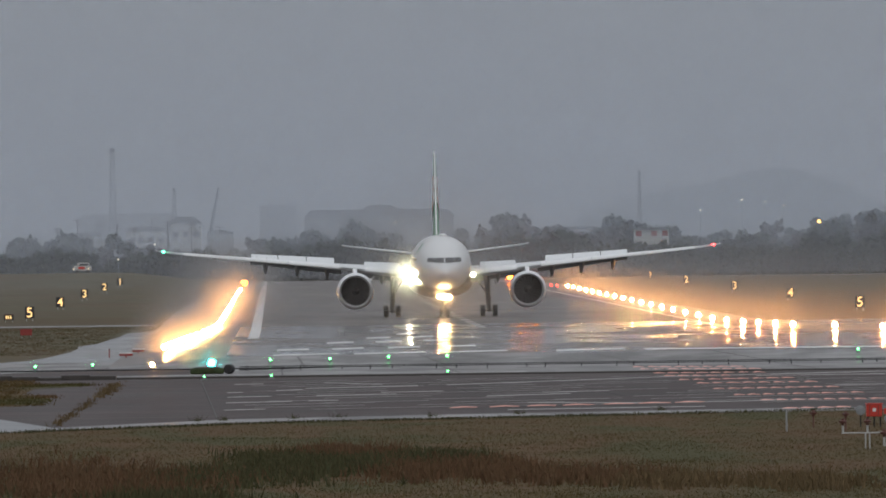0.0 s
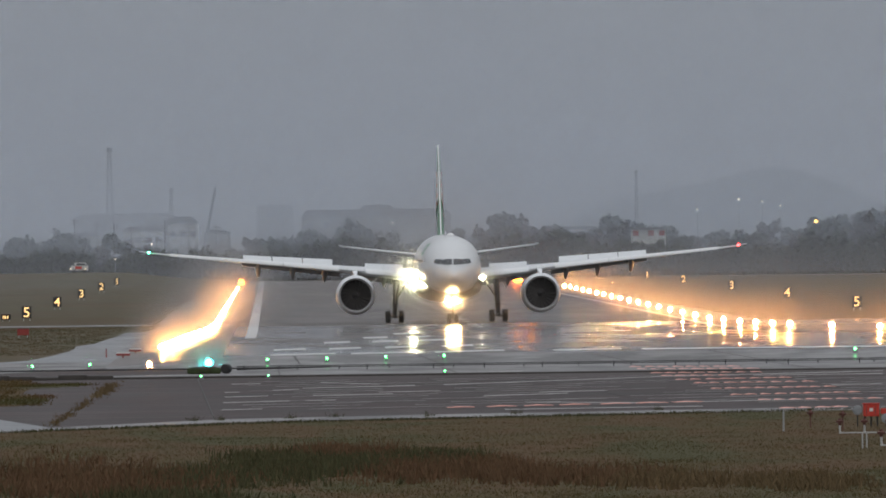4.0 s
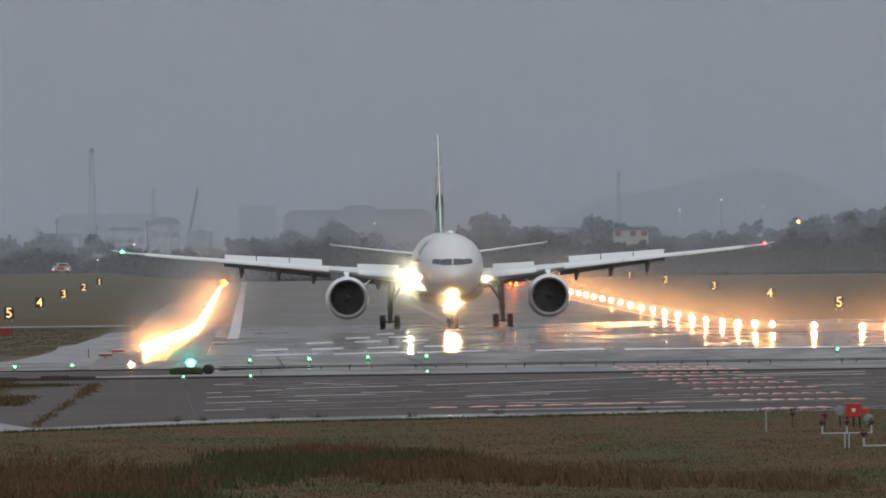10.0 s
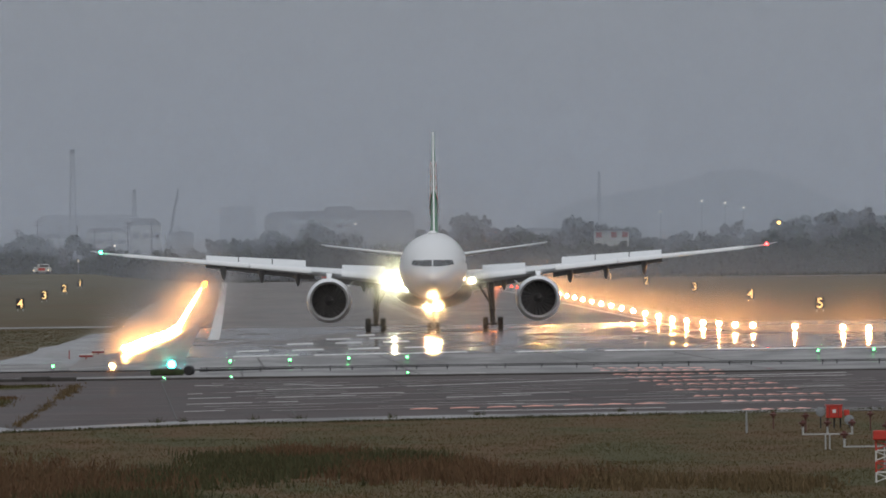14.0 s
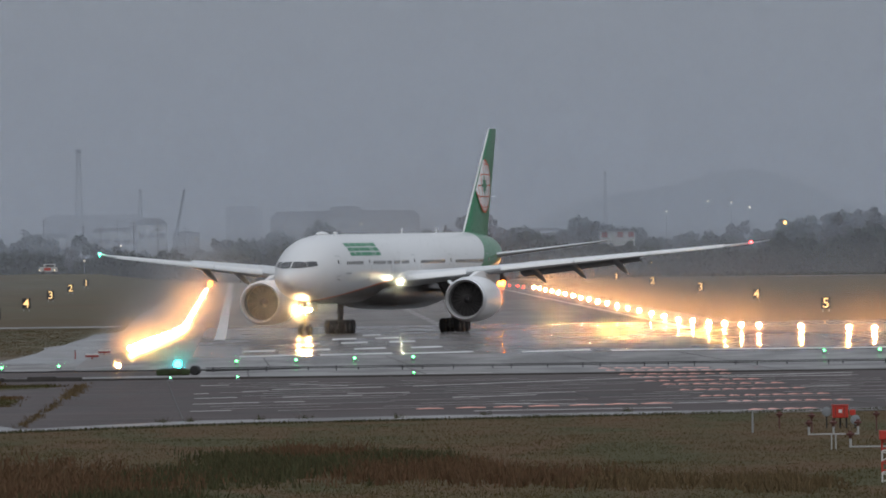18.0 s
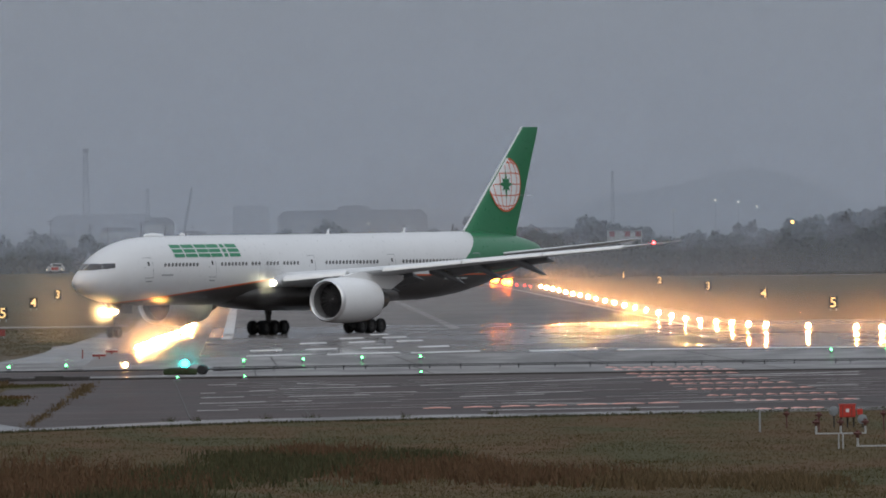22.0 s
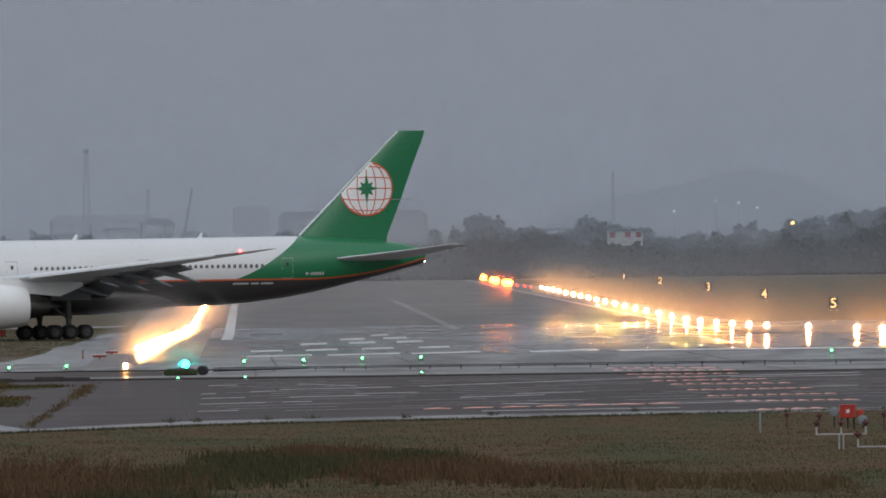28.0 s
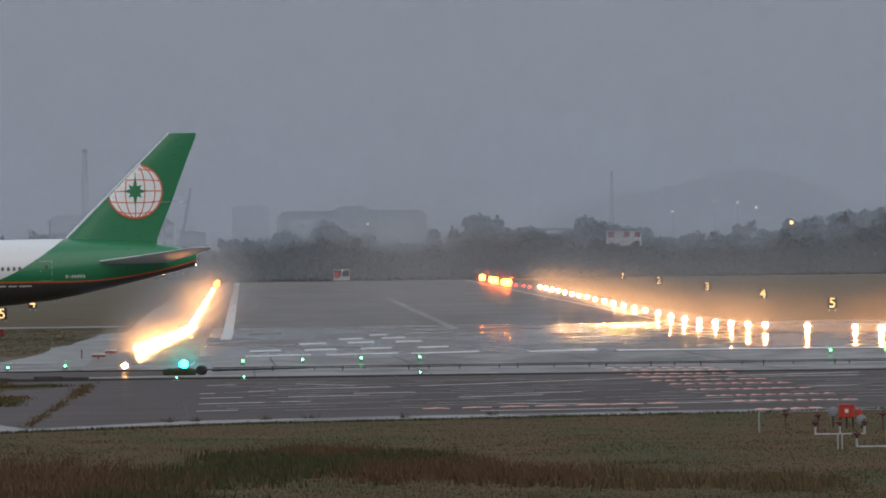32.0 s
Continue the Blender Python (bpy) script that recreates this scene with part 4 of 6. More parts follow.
def patch(name, corners, material, parent=plane, off=0.02, side=1, label="", nx=3, nz=3):
    """A thin panel that follows the body's skin; corners: (x0, x1, z0, z1) with a lean in x per metre of height."""
    x0, x1, z0, z1, lean = corners
    bm = bmesh.new()
    g = []
    for j in range(nz + 1):
        z = z0 + (z1 - z0) * j / nz
        g.append([bm.verts.new((x0 + (x1 - x0) * i / nx + lean * (z - z0), side * skin(x0 + (x1 - x0) * i / nx + lean * (z - z0), z, off), z)) for i in range(nx + 1)])
    for j in range(nz):
        for i in range(nx):
            bm.faces.new((g[j][i], g[j][i + 1], g[j + 1][i + 1], g[j + 1][i]))
    bmesh.ops.recalc_face_normals(bm, faces=bm.faces)
    if sum(f.normal.y for f in bm.faces) * side < 0:
        bmesh.ops.reverse_faces(bm, faces=bm.faces)
    ob = part(name, bm, material, parent, label)
    return smooth(ob)


# cockpit glazing: three panes a side
for side in (1, -1):
    for x0, x1, z0, z1, lean in ((34.72, 35.2, 6.22, 6.70, -0.75), (34.1, 34.66, 6.25, 6.76, -0.7), (33.5, 34.05, 6.32, 6.76, -0.5)):
        patch("cockpit_pane", (x0, x1, z0, z1, lean), M_PANE, side=side, off=0.03)
# centre panes across the nose
for side in (1, -1):
    bm = bmesh.new()
    g = []
    for j in range(4):
        z = 6.15 + 0.6 * j / 3
        row = []
        for i in range(5):
            y = side * (0.06 + (0.95 - 0.18 * j / 3) * i / 4)
            lo, hi = 31.0, 37.0
            for _ in range(24):
                mid = (lo + hi) / 2
                if fus_at(mid)[0] > z and skin(mid, z) > abs(y):
                    lo = mid
                else:
                    hi = mid
            row.append(bm.verts.new((lo + 0.035, y, z + 0.02)))
        g.append(row)
    for j in range(3):
        for i in range(4):
            bm.faces.new((g[j][i], g[j][i + 1], g[j + 1][i + 1], g[j + 1][i]))
    bmesh.ops.recalc_face_normals(bm, faces=bm.faces)
    smooth(part("windshield_pane", bm, M_PANE, plane))

# cabin windows
bm = bmesh.new()
bmesh.ops.create_cone(bm, cap_ends=True, segments=12, radius1=0.5, radius2=0.5, depth=0.05)
bmesh.ops.scale(bm, vec=(0.30, 0.46, 1), verts=bm.verts)
bmesh.ops.rotate(bm, cent=(0, 0, 0), matrix=Euler((radians(90), 0, 0)).to_matrix(), verts=bm.verts)
WIN = bpy.data.meshes.new("cabin_window")
bm.to_mesh(WIN)
bm.free()
WIN.materials.append(M_CABIN)
runs = [(27.3, 22.2), (18.7, 14.7), (14.0, 12.6), (11.7, 9.9), (9.1, 6.9), (2.5, -5.5), (-9.6, -19.3)]
for side in (1, -1):
    for a, b_ in runs:
        for i in range(int((a - b_) / 0.533) + 1):
            x = a - i * 0.533
            shared("cabin_window", WIN, plane, pose(x, side * skin(x, 6.5, 0.005), 6.5, side * -9, 0, 0))


# doors as thin raised outlines
def outline(name, x0, x1, z0, z1, side, material=M_LINE, w=0.06):
    d = patch(name, (x0, x0 + w, z0, z1, 0), material, side=side, off=0.012, nx=1)
    for c in ((x1 - w, x1, z0, z1, 0), (x0 + w, x1 - w, z1 - w, z1, 0), (x0 + w, x1 - w, z0, z0 + w, 0)):
        patch("door_seam", c, material, d, off=0.012, side=side, nx=1, nz=2)
    patch("door_window", ((x0 + x1) / 2 - 0.12, (x0 + x1) / 2 + 0.12, z1 - 0.75, z1 - 0.4, 0), M_PANE, d, off=0.02, side=side, nx=1, nz=1)
    return d


for side in (1, -1):
    for x0, x1 in ((29.0, 30.1), (19.6, 20.7), (4.2, 5.3), (-8.4, -7.3), (-22.2, -21.1)):
        outline("cabin_door", x0, x1, 5.35, 7.25, side)
    for x0, x1 in ((29.0, 30.1), (19.6, 20.7), (4.2, 5.3), (-8.4, -7.3)):
        patch("door_sill_mark", (x0 + 0.1, x1 - 0.1, 5.02, 5.10, 0), M_BLUEGREY, side=side, off=0.02, nx=1, nz=1)

# title on the body: plain green bars of the letters' size
for side in (1, -1):
    xs0 = 25.6 if side > 0 else 15.5
    for i, (dx0, w) in enumerate(((0, 1.55), (1.75, 1.75), (3.7, 1.75), (5.55, 1.75), (7.6, 0.6), (8.45, 1.65))):
        x1 = xs0 - dx0 if side > 0 else xs0 + dx0 + w
        for za, zb in ((7.22, 7.54), (7.64, 7.96), (8.06, 8.38)):
            patch("title_bar", (x1 - w, x1, za, zb, 0), M_TITLE, side=side, off=0.025, label="plain green bar of the painted title", nz=1)
    # unreadable registration and small lettering as bars
    for k_ in range(7):
        xb = -23.45 - k_ * 0.27
        patch("lettering_bar", (xb - 0.19, xb, 5.62 + (0.1 if k_ == 1 else 0), 5.92 - (0.12 if k_ == 1 else 0), 0), M_PALEMARK, side=side, off=0.02, nx=1, nz=1)
    for xa, xb in ((-17.9, -16.4), (-18.9, -18.15), (-20.3, -19.1)):
        patch("lettering_bar", (xa, xb, 4.84, 4.99, 0), M_PALEMARK, side=side, off=0.02, nz=1)
    patch("lettering_bar", (26.2, 27.9, 5.55, 5.68, 0), M_LINE, side=side, off=0.02, nz=1)

# wing-body fairing
bm = bmesh.new()
rings = []
for x, w, zb in ((15.5, 1.6, 2.85), (13, 2.9, 2.5), (9, 3.5, 2.25), (2, 3.62, 2.15), (-4, 3.5, 2.2), (-8, 2.8, 2.5), (-12, 1.4, 2.9)):
    rings.append([(x, w * math.cos(a), 3.7 + (3.7 - zb) * math.sin(a) * (1 if math.sin(a) < 0 else 0.9)) for a in [2 * math.pi * i / 24 for i in range(24)]])
loft(bm, rings)
smooth(part("belly_fairing", bm, M_LIV, plane, "dark belly fairing"))


# ---- wings ----
def foil(chord, thick, n=10):
    """Points of an aerofoil: x from the nose back, z up."""
    up = []
    for i in range(n + 1):
        c = 0.5 * (1 - math.cos(math.pi * i / n))
        t = thick * 5 * (0.2969 * math.sqrt(c) - 0.126 * c - 0.3516 * c * c + 0.2843 * c ** 3 - 0.1036 * c ** 4)
        up.append((c * chord, t * chord))
    low = [(x, -z * 0.85) for x, z in up[1:-1]]
    return up + low[::-1]


STATIONS = [(2.6, 11.0, 13.2, 4.98, 0.125, 1.5), (6.0, 8.7, 10.9, 5.28, 0.115, 1.2), (10.5, 5.6, 8.2, 5.72, 0.105, 0.8), (18.0, 0.3, 5.8, 6.43, 0.10, 0.0),
            (25.0, -4.7, 3.9, 7.08, 0.095, -0.8), (29.8, -8.3, 2.5, 7.53, 0.09, -1.4), (31.3, -9.9, 1.7, 7.72, 0.06, -1.4), (32.4, -12.0, 0.9, 7.95, 0.05, -1.4)]


def wing_ring(y, xle, chord, z, th, twist, side):
    out = []
    a = radians(twist)
    for c, t in foil(chord, th):
        out.append((xle - c * math.cos(a) + t * math.sin(a), side * y, z + t * math.cos(a) - c * math.sin(a) * 0.6))
    return out


def wing_at(y):
    for a, b in zip(STATIONS, STATIONS[1:]):
        if a[0] <= y <= b[0]:
            f = (y - a[0]) / (b[0] - a[0])
            return tuple(p + (q - p) * f for p, q in zip(a, b))
    return STATIONS[-1]


for side, word in ((1, "left"), (-1, "right")):
    bm = bmesh.new()
    loft(bm, [wing_ring(*s, side) for s in STATIONS])
    w = smooth(part("wing", bm, M_WINGP, plane, "long grey swept wing with a raked tip"), 50)
    # flaps hang a little behind and below the trailing edge
    for ya, yb, name in ((3.4, 9.6, "inner_flap"), (11.2, 21.5, "outer_flap")):
        bm = bmesh.new()
        rr = []
        for y in (ya, yb):
            _, xle, ch, z, th, tw = wing_at(y)
            xt, zt = xle - ch * 0.97, z - ch * 0.018
            fc, dr = ch * 0.18, ch * 0.08
            rr.append([(xt + 0.35, side * y, zt + 0.04), (xt - fc, side * y, zt - dr), (xt - fc, side * y, zt - dr - 0.05), (xt + 0.2, side * y, zt - 0.32)])
        loft(bm, rr)
        part(name, bm, M_WINGDARK, w, "lowered flap")
    # flap track fairings
    for y in (6.6, 12.8, 16.2, 19.8):
        _, xle, ch, z, th, tw = wing_at(y)
        bm = bmesh.new()
        lathe(bm, [(-3.4, 0.03), (-2.2, 0.19), (0.0, 0.30), (1.6, 0.25), (2.8, 0.03)], 12, "x", True)
        o = smooth(part("flap_fairing", bm, M_WINGDARK, w, m=pose(xle - ch * 0.86, side * y, z - 0.62, 0, -16, 0)))
    # wing tip light
    bm = bmesh.new()
    bmesh.ops.create_uvsphere(bm, u_segments=12, v_segments=8, radius=0.14)
    part("tip_light", bm, L_NAVR if side > 0 else L_NAVG, w, "red wing tip light" if side > 0 else "green wing tip light", pose(-9.6, side * 31.4, 7.8))
    # drooped slats along the leading edge
    for ya, yb in ((3.9, 8.6), (11.4, 17.2), (17.3, 23.2), (23.3, 29.2)):
        bm = bmesh.new()
        rr = []
        for y in (ya, (ya + yb) / 2, yb):
            _, xle, ch, z, th, tw = wing_at(y)
            k = 0.055 + 0.008 * ch
            rr.append([(xle + 2.2 * k, side * y, z - 1.5 * k), (xle + 1.9 * k, side * y, z - 0.2 * k), (xle + 0.6 * k, side * y, z + 1.4 * k), (xle - 2.2 * k, side * y, z + 2.3 * k),
                       (xle - 2.2 * k, side * y, z + 1.95 * k), (xle + 0.2 * k, side * y, z + 0.6 * k), (xle + 1.1 * k, side * y, z - 1.4 * k)])
        loft(bm, rr)
        smooth(part("slat", bm, M_SLAT, w, "pale drooped slat"), 50)
    # wing root landing light; the one on the left side is set deep in its tube and turned outwards
    m_ = pose(11.30, side * 3.7, 4.75) if side < 0 else pose(10.95, side * 3.5, 4.75, 0, 0, 8)
    bm = bmesh.new()
    lathe(bm, [(0.0, 0.0), (0.0, 0.34 if side < 0 else 0.15)], 20)
    part("landing_light", bm, L_LAND if side < 0 else L_LANDG, w, "bright landing light in the wing root", m_)
    # two added discs give the landing light its glare
    shared("lamp_halo", HALO_BIG if side < 0 else HALO_MED, w, pose(13.0, side * 3.7, 4.75, 0, 0, 90), "translucent disc added as lamp glare and lit drizzle")
    shared("lamp_halo", HALO_CORE if side < 0 else HALO_HEART, w, pose(12.2 if side < 0 else 12.05, side * 3.7 if side < 0 else 3.58, 4.75, 0, 0, 90), "denser disc added as glare close to the lamp")
    bm = bmesh.new()
    deep = 0.05 if side < 0 else 0.55
    lathe(bm, [(-0.6, 0.0), (-0.6, 0.36), (deep, 0.39 if side < 0 else 0.30), (deep + 0.01, 0.37 if side < 0 else 0.28), (-0.1, 0.36 if side < 0 else 0.24)], 20)
    part("light_housing", bm, M_LIP, w, "", m_)

SPOILERS = []
for side in (1, -1):
    for ya, yb in ((4.6, 8.6), (12.0, 15.1), (15.2, 18.3), (18.4, 21.4)):
        bm = bmesh.new()
        a, b_ = wing_at(ya), wing_at(yb)
        pa = Vector((a[1] - a[2] * 0.70, side * ya, a[3] + a[2] * 0.035))
        pb = Vector((b_[1] - b_[2] * 0.70, side * yb, b_[3] + b_[2] * 0.035))
        mid = (pa + pb) / 2
        la, lb = a[2] * 0.16 + 0.25, b_[2] * 0.16 + 0.25
        ring = lambda p, ln: [p - mid + Vector(v) for v in ((0, 0, 0), (-ln, 0, -0.01), (-ln, 0, 0.03), (0, 0, 0.06))]
        loft(bm, [ring(pa, la), ring(pb, lb)])
        o = part("spoiler", bm, M_SPOIL, plane, "hinged spoiler panel on the wing", Matrix.Translation(mid))
        hinge = (pb - pa).normalized() * side
        SPOILERS.append((o, mid.copy(), hinge.copy()))

# ---- tail ----
bm = bmesh.new()
fin = []
for z, xle, ch, th in ((8.6, -22.9, 9.1, 0.10), (9.3, -23.8, 8.3, 0.10), (12.5, -26.95, 6.45, 0.095), (16.0, -30.35, 4.35, 0.09), (18.5, -32.8, 2.9, 0.09), (18.95, -33.35, 2.4, 0.07)):
    fin.append([(xle - c, t * 1.0, z) for c, t in foil(ch, th)])
loft(bm, fin)
finob = smooth(part("tail_fin", bm, M_GREEN, plane, "tall green tail fin"), 50)
bm = bmesh.new()
rod(bm, (-23.6, 0, 9.32), (-33.2, 0, 18.9), 0.09, 0.06, 8)
part("fin_leading_edge", bm, M_WHITE, finob, "pale metal leading edge")
bm = bmesh.new()
box(bm, -34.6, -32.0, -0.14, 0.14, 12.55, 12.6)
part("rudder_seam", bm, M_LINE, finob)


def fin_half(x, z):
    rows = ((8.6, -22.9, 9.1, 0.10), (9.3, -23.8, 8.3, 0.10), (12.5, -26.95, 6.45, 0.095), (16.0, -30.35, 4.35, 0.09), (18.5, -32.8, 2.9, 0.09))
    for a, b in zip(rows, rows[1:]):
        if a[0] <= z <= b[0]:
            f = (z - a[0]) / (b[0] - a[0])
            xle, ch, th = (a[i] + (b[i] - a[i]) * f for i in (1, 2, 3))
            c = min(1, max(0, (xle - x) / ch))
            return th * 5 * ch * (0.2969 * math.sqrt(c) - 0.126 * c - 0.3516 * c * c + 0.2843 * c ** 3 - 0.1036 * c ** 4), xle
    return 0, -33


EX, EZ, ER = -30.05, 13.6, 2.5


def fin_shape(name, polys, material, side, off, parent):
    """Flat shapes laid on the fin's side, cut at its leading edge."""
    bm = bmesh.new()
    for poly in polys:
        vs = []
        for x, z in poly:
            h, xle = fin_half(x, z)
            if x > xle - 0.05:
                x = xle - 0.05
                h, xle = fin_half(x, z)
            vs.append(bm.verts.new((x, side * (h + off), z)))
        bm.faces.new(vs)
    for f in bm.faces:
        f.normal_update()
        if f.normal.y * side < 0:
            f.normal_flip()
    return part(name, bm, material, parent)


def arc_band(cx, cz, rx, rz, a0, a1, w, n):
    out = []
    for i in range(n):
        p, q = radians(a0 + (a1 - a0) * i / n), radians(a0 + (a1 - a0) * (i + 1) / n)
        pts = [(cx + rx * math.cos(p), cz + rz * math.sin(p)), (cx + rx * math.cos(q), cz + rz * math.sin(q))]
        (xa, za), (xb, zb) = pts
        d = math.hypot(xb - xa, zb - za) or 1
        nx_, nz_ = -(zb - za) / d * w / 2, (xb - xa) / d * w / 2
        out.append([(xa + nx_, za + nz_), (xb + nx_, zb + nz_), (xb - nx_, zb - nz_), (xa - nx_, za - nz_)])
    return out


for side in (1, -1):
    disc = []
    for j in range(12):
        z0, z1 = EZ - ER + 2 * ER * j / 12, EZ - ER + 2 * ER * (j + 1) / 12
        w0, w1 = math.sqrt(max(0, ER ** 2 - (z0 - EZ) ** 2)), math.sqrt(max(0, ER ** 2 - (z1 - EZ) ** 2))
        for i in range(8):
            u0, u1 = -1 + i / 4, -1 + (i + 1) / 4
            q = [(EX + w0 * u0, z0), (EX + w0 * u1, z0), (EX + w1 * u1, z1), (EX + w1 * u0, z1)]
            if min(p[0] - fin_half(*p)[1] for p in q) > -0.02:
                continue
            if w0 < 1e-6:
                q = q[1:]
            if w1 < 1e-6:
                q = q[:3]
            disc.append(q)
    em = fin_shape("emblem_disc", disc, M_WHITE, side, 0.07, finob)
    bands = arc_band(EX, EZ, ER, ER, 0, 360, 0.14, 48)
    for k in (0.36, 0.74):
        bands += arc_band(EX, EZ, ER * k, ER, 0, 360, 0.09, 40)
    for zz in (-1.75, -0.9, 0.9, 1.75):
        ww = math.sqrt(ER ** 2 - zz ** 2)
        bands += arc_band(EX, EZ + zz, ww, -0.3 * zz / 1.75, 180, 360, 0.09, 20)
    bands += arc_band(EX, EZ, ER, 0.02, 0, 180, 0.09, 12)
    bands += arc_band(EX, EZ, 0.02, ER, 90, 270, 0.09, 12)
    bands = [b for b in bands if all(p[0] < fin_half(*p)[1] - 0.03 for p in b)]
    fin_shape("emblem_grid", bands, M_ORANGE, side, 0.085, em)
    star = []
    for i in range(8):
        a = radians(90 + 45 * i)
        ln = (1.5 if i % 4 == 0 else 1.15) if i % 2 == 0 else 0.85
        b0, b1 = a - radians(22.5), a + radians(22.5)
        star.append([(EX, EZ), (EX + 0.5 * math.cos(b0), EZ + 0.5 * math.sin(b0)), (EX + ln * math.cos(a), EZ + ln * math.sin(a)), (EX + 0.5 * math.cos(b1), EZ + 0.5 * math.sin(b1))])
    fin_shape("emblem_star", star, M_GREEN, side, 0.10, em)

for side in (1, -1):
    bm = bmesh.new()
    rr = []
    for y, xle, ch, z in ((0.6, -24.7, 8.0, 6.9), (5.5, -29.65, 5.2, 7.5), (10.3, -34.2, 2.5, 8.12), (10.8, -35.1, 1.5, 8.25)):
        rr.append([(xle - c, side * y, z + t) for c, t in foil(ch, 0.065)])
    loft(bm, rr)
    st = smooth(part("tailplane", bm, M_WINGP, plane, "grey swept tailplane"), 50)
bm = bmesh.new()
bmesh.ops.create_uvsphere(bm, u_segments=10, v_segments=6, radius=0.06)
part("tail_light", bm, L_NAVW, plane, "small white tail light", pose(-35.6, 0.15, 6.75))
bm = bmesh.new()
lathe(bm, [(-0.3, 0.05), (-0.2, 0.14), (0.2, 0.16), (0.5, 0.02)], 10)
part("antenna", bm, M_WHITE, plane, "", pose(20.5, 0, 9.3))
bm = bmesh.new()
lathe(bm, [(1.4, 0.02), (1.1, 0.32), (0, 0.42), (-1.2, 0.3), (-1.6, 0.02)], 14, "x", True)
bmesh.ops.scale(bm, vec=(1, 1, 0.6), verts=bm.verts)
smooth(part("antenna_dome", bm, M_WHITE, plane, "low white antenna dome on the roof", pose(25.0, 0, 9.22)))
for x, z in ((-2, 9.3), (-14, 9.33)):
    bm = bmesh.new()
    loft(bm, [[(x + 0.2, 0.02, z - 0.1), (x - 0.25, 0.02, z - 0.1), (x - 0.25, -0.02, z - 0.1), (x + 0.2, -0.02, z - 0.1)],
              [(x - 0.1, 0.01, z + 0.35), (x - 0.3, 0.01, z + 0.35), (x - 0.3, -0.01, z + 0.35), (x - 0.1, -0.01, z + 0.35)]])
    part("blade_antenna", bm, M_WHITE, plane)

# ---- engines ----
for side in (1, -1):
    base = pose(0.95, side * 9.75, 3.05)
    bm = bmesh.new()
    lathe(bm, [(10.55, 1.62), (10.78, 1.70), (10.90, 1.80), (10.80, 1.92), (10.5, 1.99)], 48)
    lip = smooth(part("nacelle_lip", bm, M_LIP, plane, "bare metal inlet lip", base), 80)
    bm = bmesh.new()
    lathe(bm, [(10.5, 1.99), (9.8, 2.06), (8.4, 2.10), (6.8, 2.06), (5.2, 1.92), (4.2, 1.74), (4.2, 1.66)], 48)
    nac = smooth(part("nacelle", bm, M_WHITE, plane, "white engine nacelle", base), 60)
    bm = bmesh.new()
    lathe(bm, [(10.55, 1.62), (10.3, 1.58), (9.9, 1.61), (9.5, 1.64)], 48)
    smooth(part("inlet_duct", bm, M_DUCT, nac, "grey inlet duct"))
    bm = bmesh.new()
    lathe(bm, [(9.5, 1.63), (9.48, 0.0)], 48)
    fan = part("fan_back", bm, M_FAN, nac)
    for i in range(22):
        a = 2 * math.pi * i / 22
        bm = bmesh.new()
        pts = []
        for r, w, tw in ((0.45, 0.16, 20), (1.0, 0.2, 40), (1.58, 0.24, 60)):
            for s in (-1, 1):
                aa = a + s * w / 2 / r * math.cos(radians(tw)) + 0.15 * (r / 1.58) ** 2
                pts.append((9.65 + s * w * 0.5 * math.sin(radians(tw)), r * math.cos(aa), r * math.sin(aa)))
        vs = [bm.verts.new(p) for p in pts]
        bm.faces.new((vs[0], vs[1], vs[3], vs[2]))
        bm.faces.new((vs[2], vs[3], vs[5], vs[4]))
        part("fan_blade", bm, M_FAN, nac)
    bm = bmesh.new()
    lathe(bm, [(10.35, 0.01), (10.2, 0.14), (9.9, 0.33), (9.6, 0.46)], 24)
    smooth(part("spinner", bm, M_FAN, nac, "dark spinner"))
    bm = bmesh.new()
    box(bm, 10.02, 10.08, 0.1, 0.2, -0.12, 0.16)
    part("spinner_mark", bm, M_PAINT, nac, "white swirl mark")
    bm = bmesh.new()
    lathe(bm, [(4.6, 1.2), (3.2, 1.05), (2.1, 0.78), (2.1, 0.7), (3.0, 0.6)], 32)
    smooth(part("core_nozzle", bm, M_HOT, nac, "dark metal exhaust nozzle"))
    bm = bmesh.new()
    lathe(bm, [(2.8, 0.5), (1.6, 0.3), (0.9, 0.02)], 24)
    smooth(part("exhaust_plug", bm, M_HOT, nac))
    bm = bmesh.new()
    loft(bm, [[(x, y_, z) for y_ in (-w, w) for z in ((z0, z1) if y_ < 0 else (z1, z0))] for x, w, z0, z1 in
              ((8.9, 0.12, 1.95, 2.08), (6.5, 0.26, 1.7, 2.5), (4.0, 0.28, 1.2, 2.6), (1.0, 0.22, 0.9, 2.3), (-1.2, 0.08, 1.8, 2.2))])
    part("pylon", bm, M_WHITE, nac, "white engine pylon")
    bm = bmesh.new()
    loft(bm, [[(9.3, 1.62 * s_, 1.25), (7.6, 1.62 * s_, 1.25), (7.6, 1.68 * s_, 1.22), (9.3, 1.68 * s_, 1.22)] for s_ in (-side,)] +
         [[(8.6, 2.25 * s_, 1.75), (7.5, 2.25 * s_, 1.75), (7.5, 2.28 * s_, 1.72), (8.6, 2.28 * s_, 1.72)] for s_ in (-side,)])
    part("strake", bm, M_WHITE, nac)


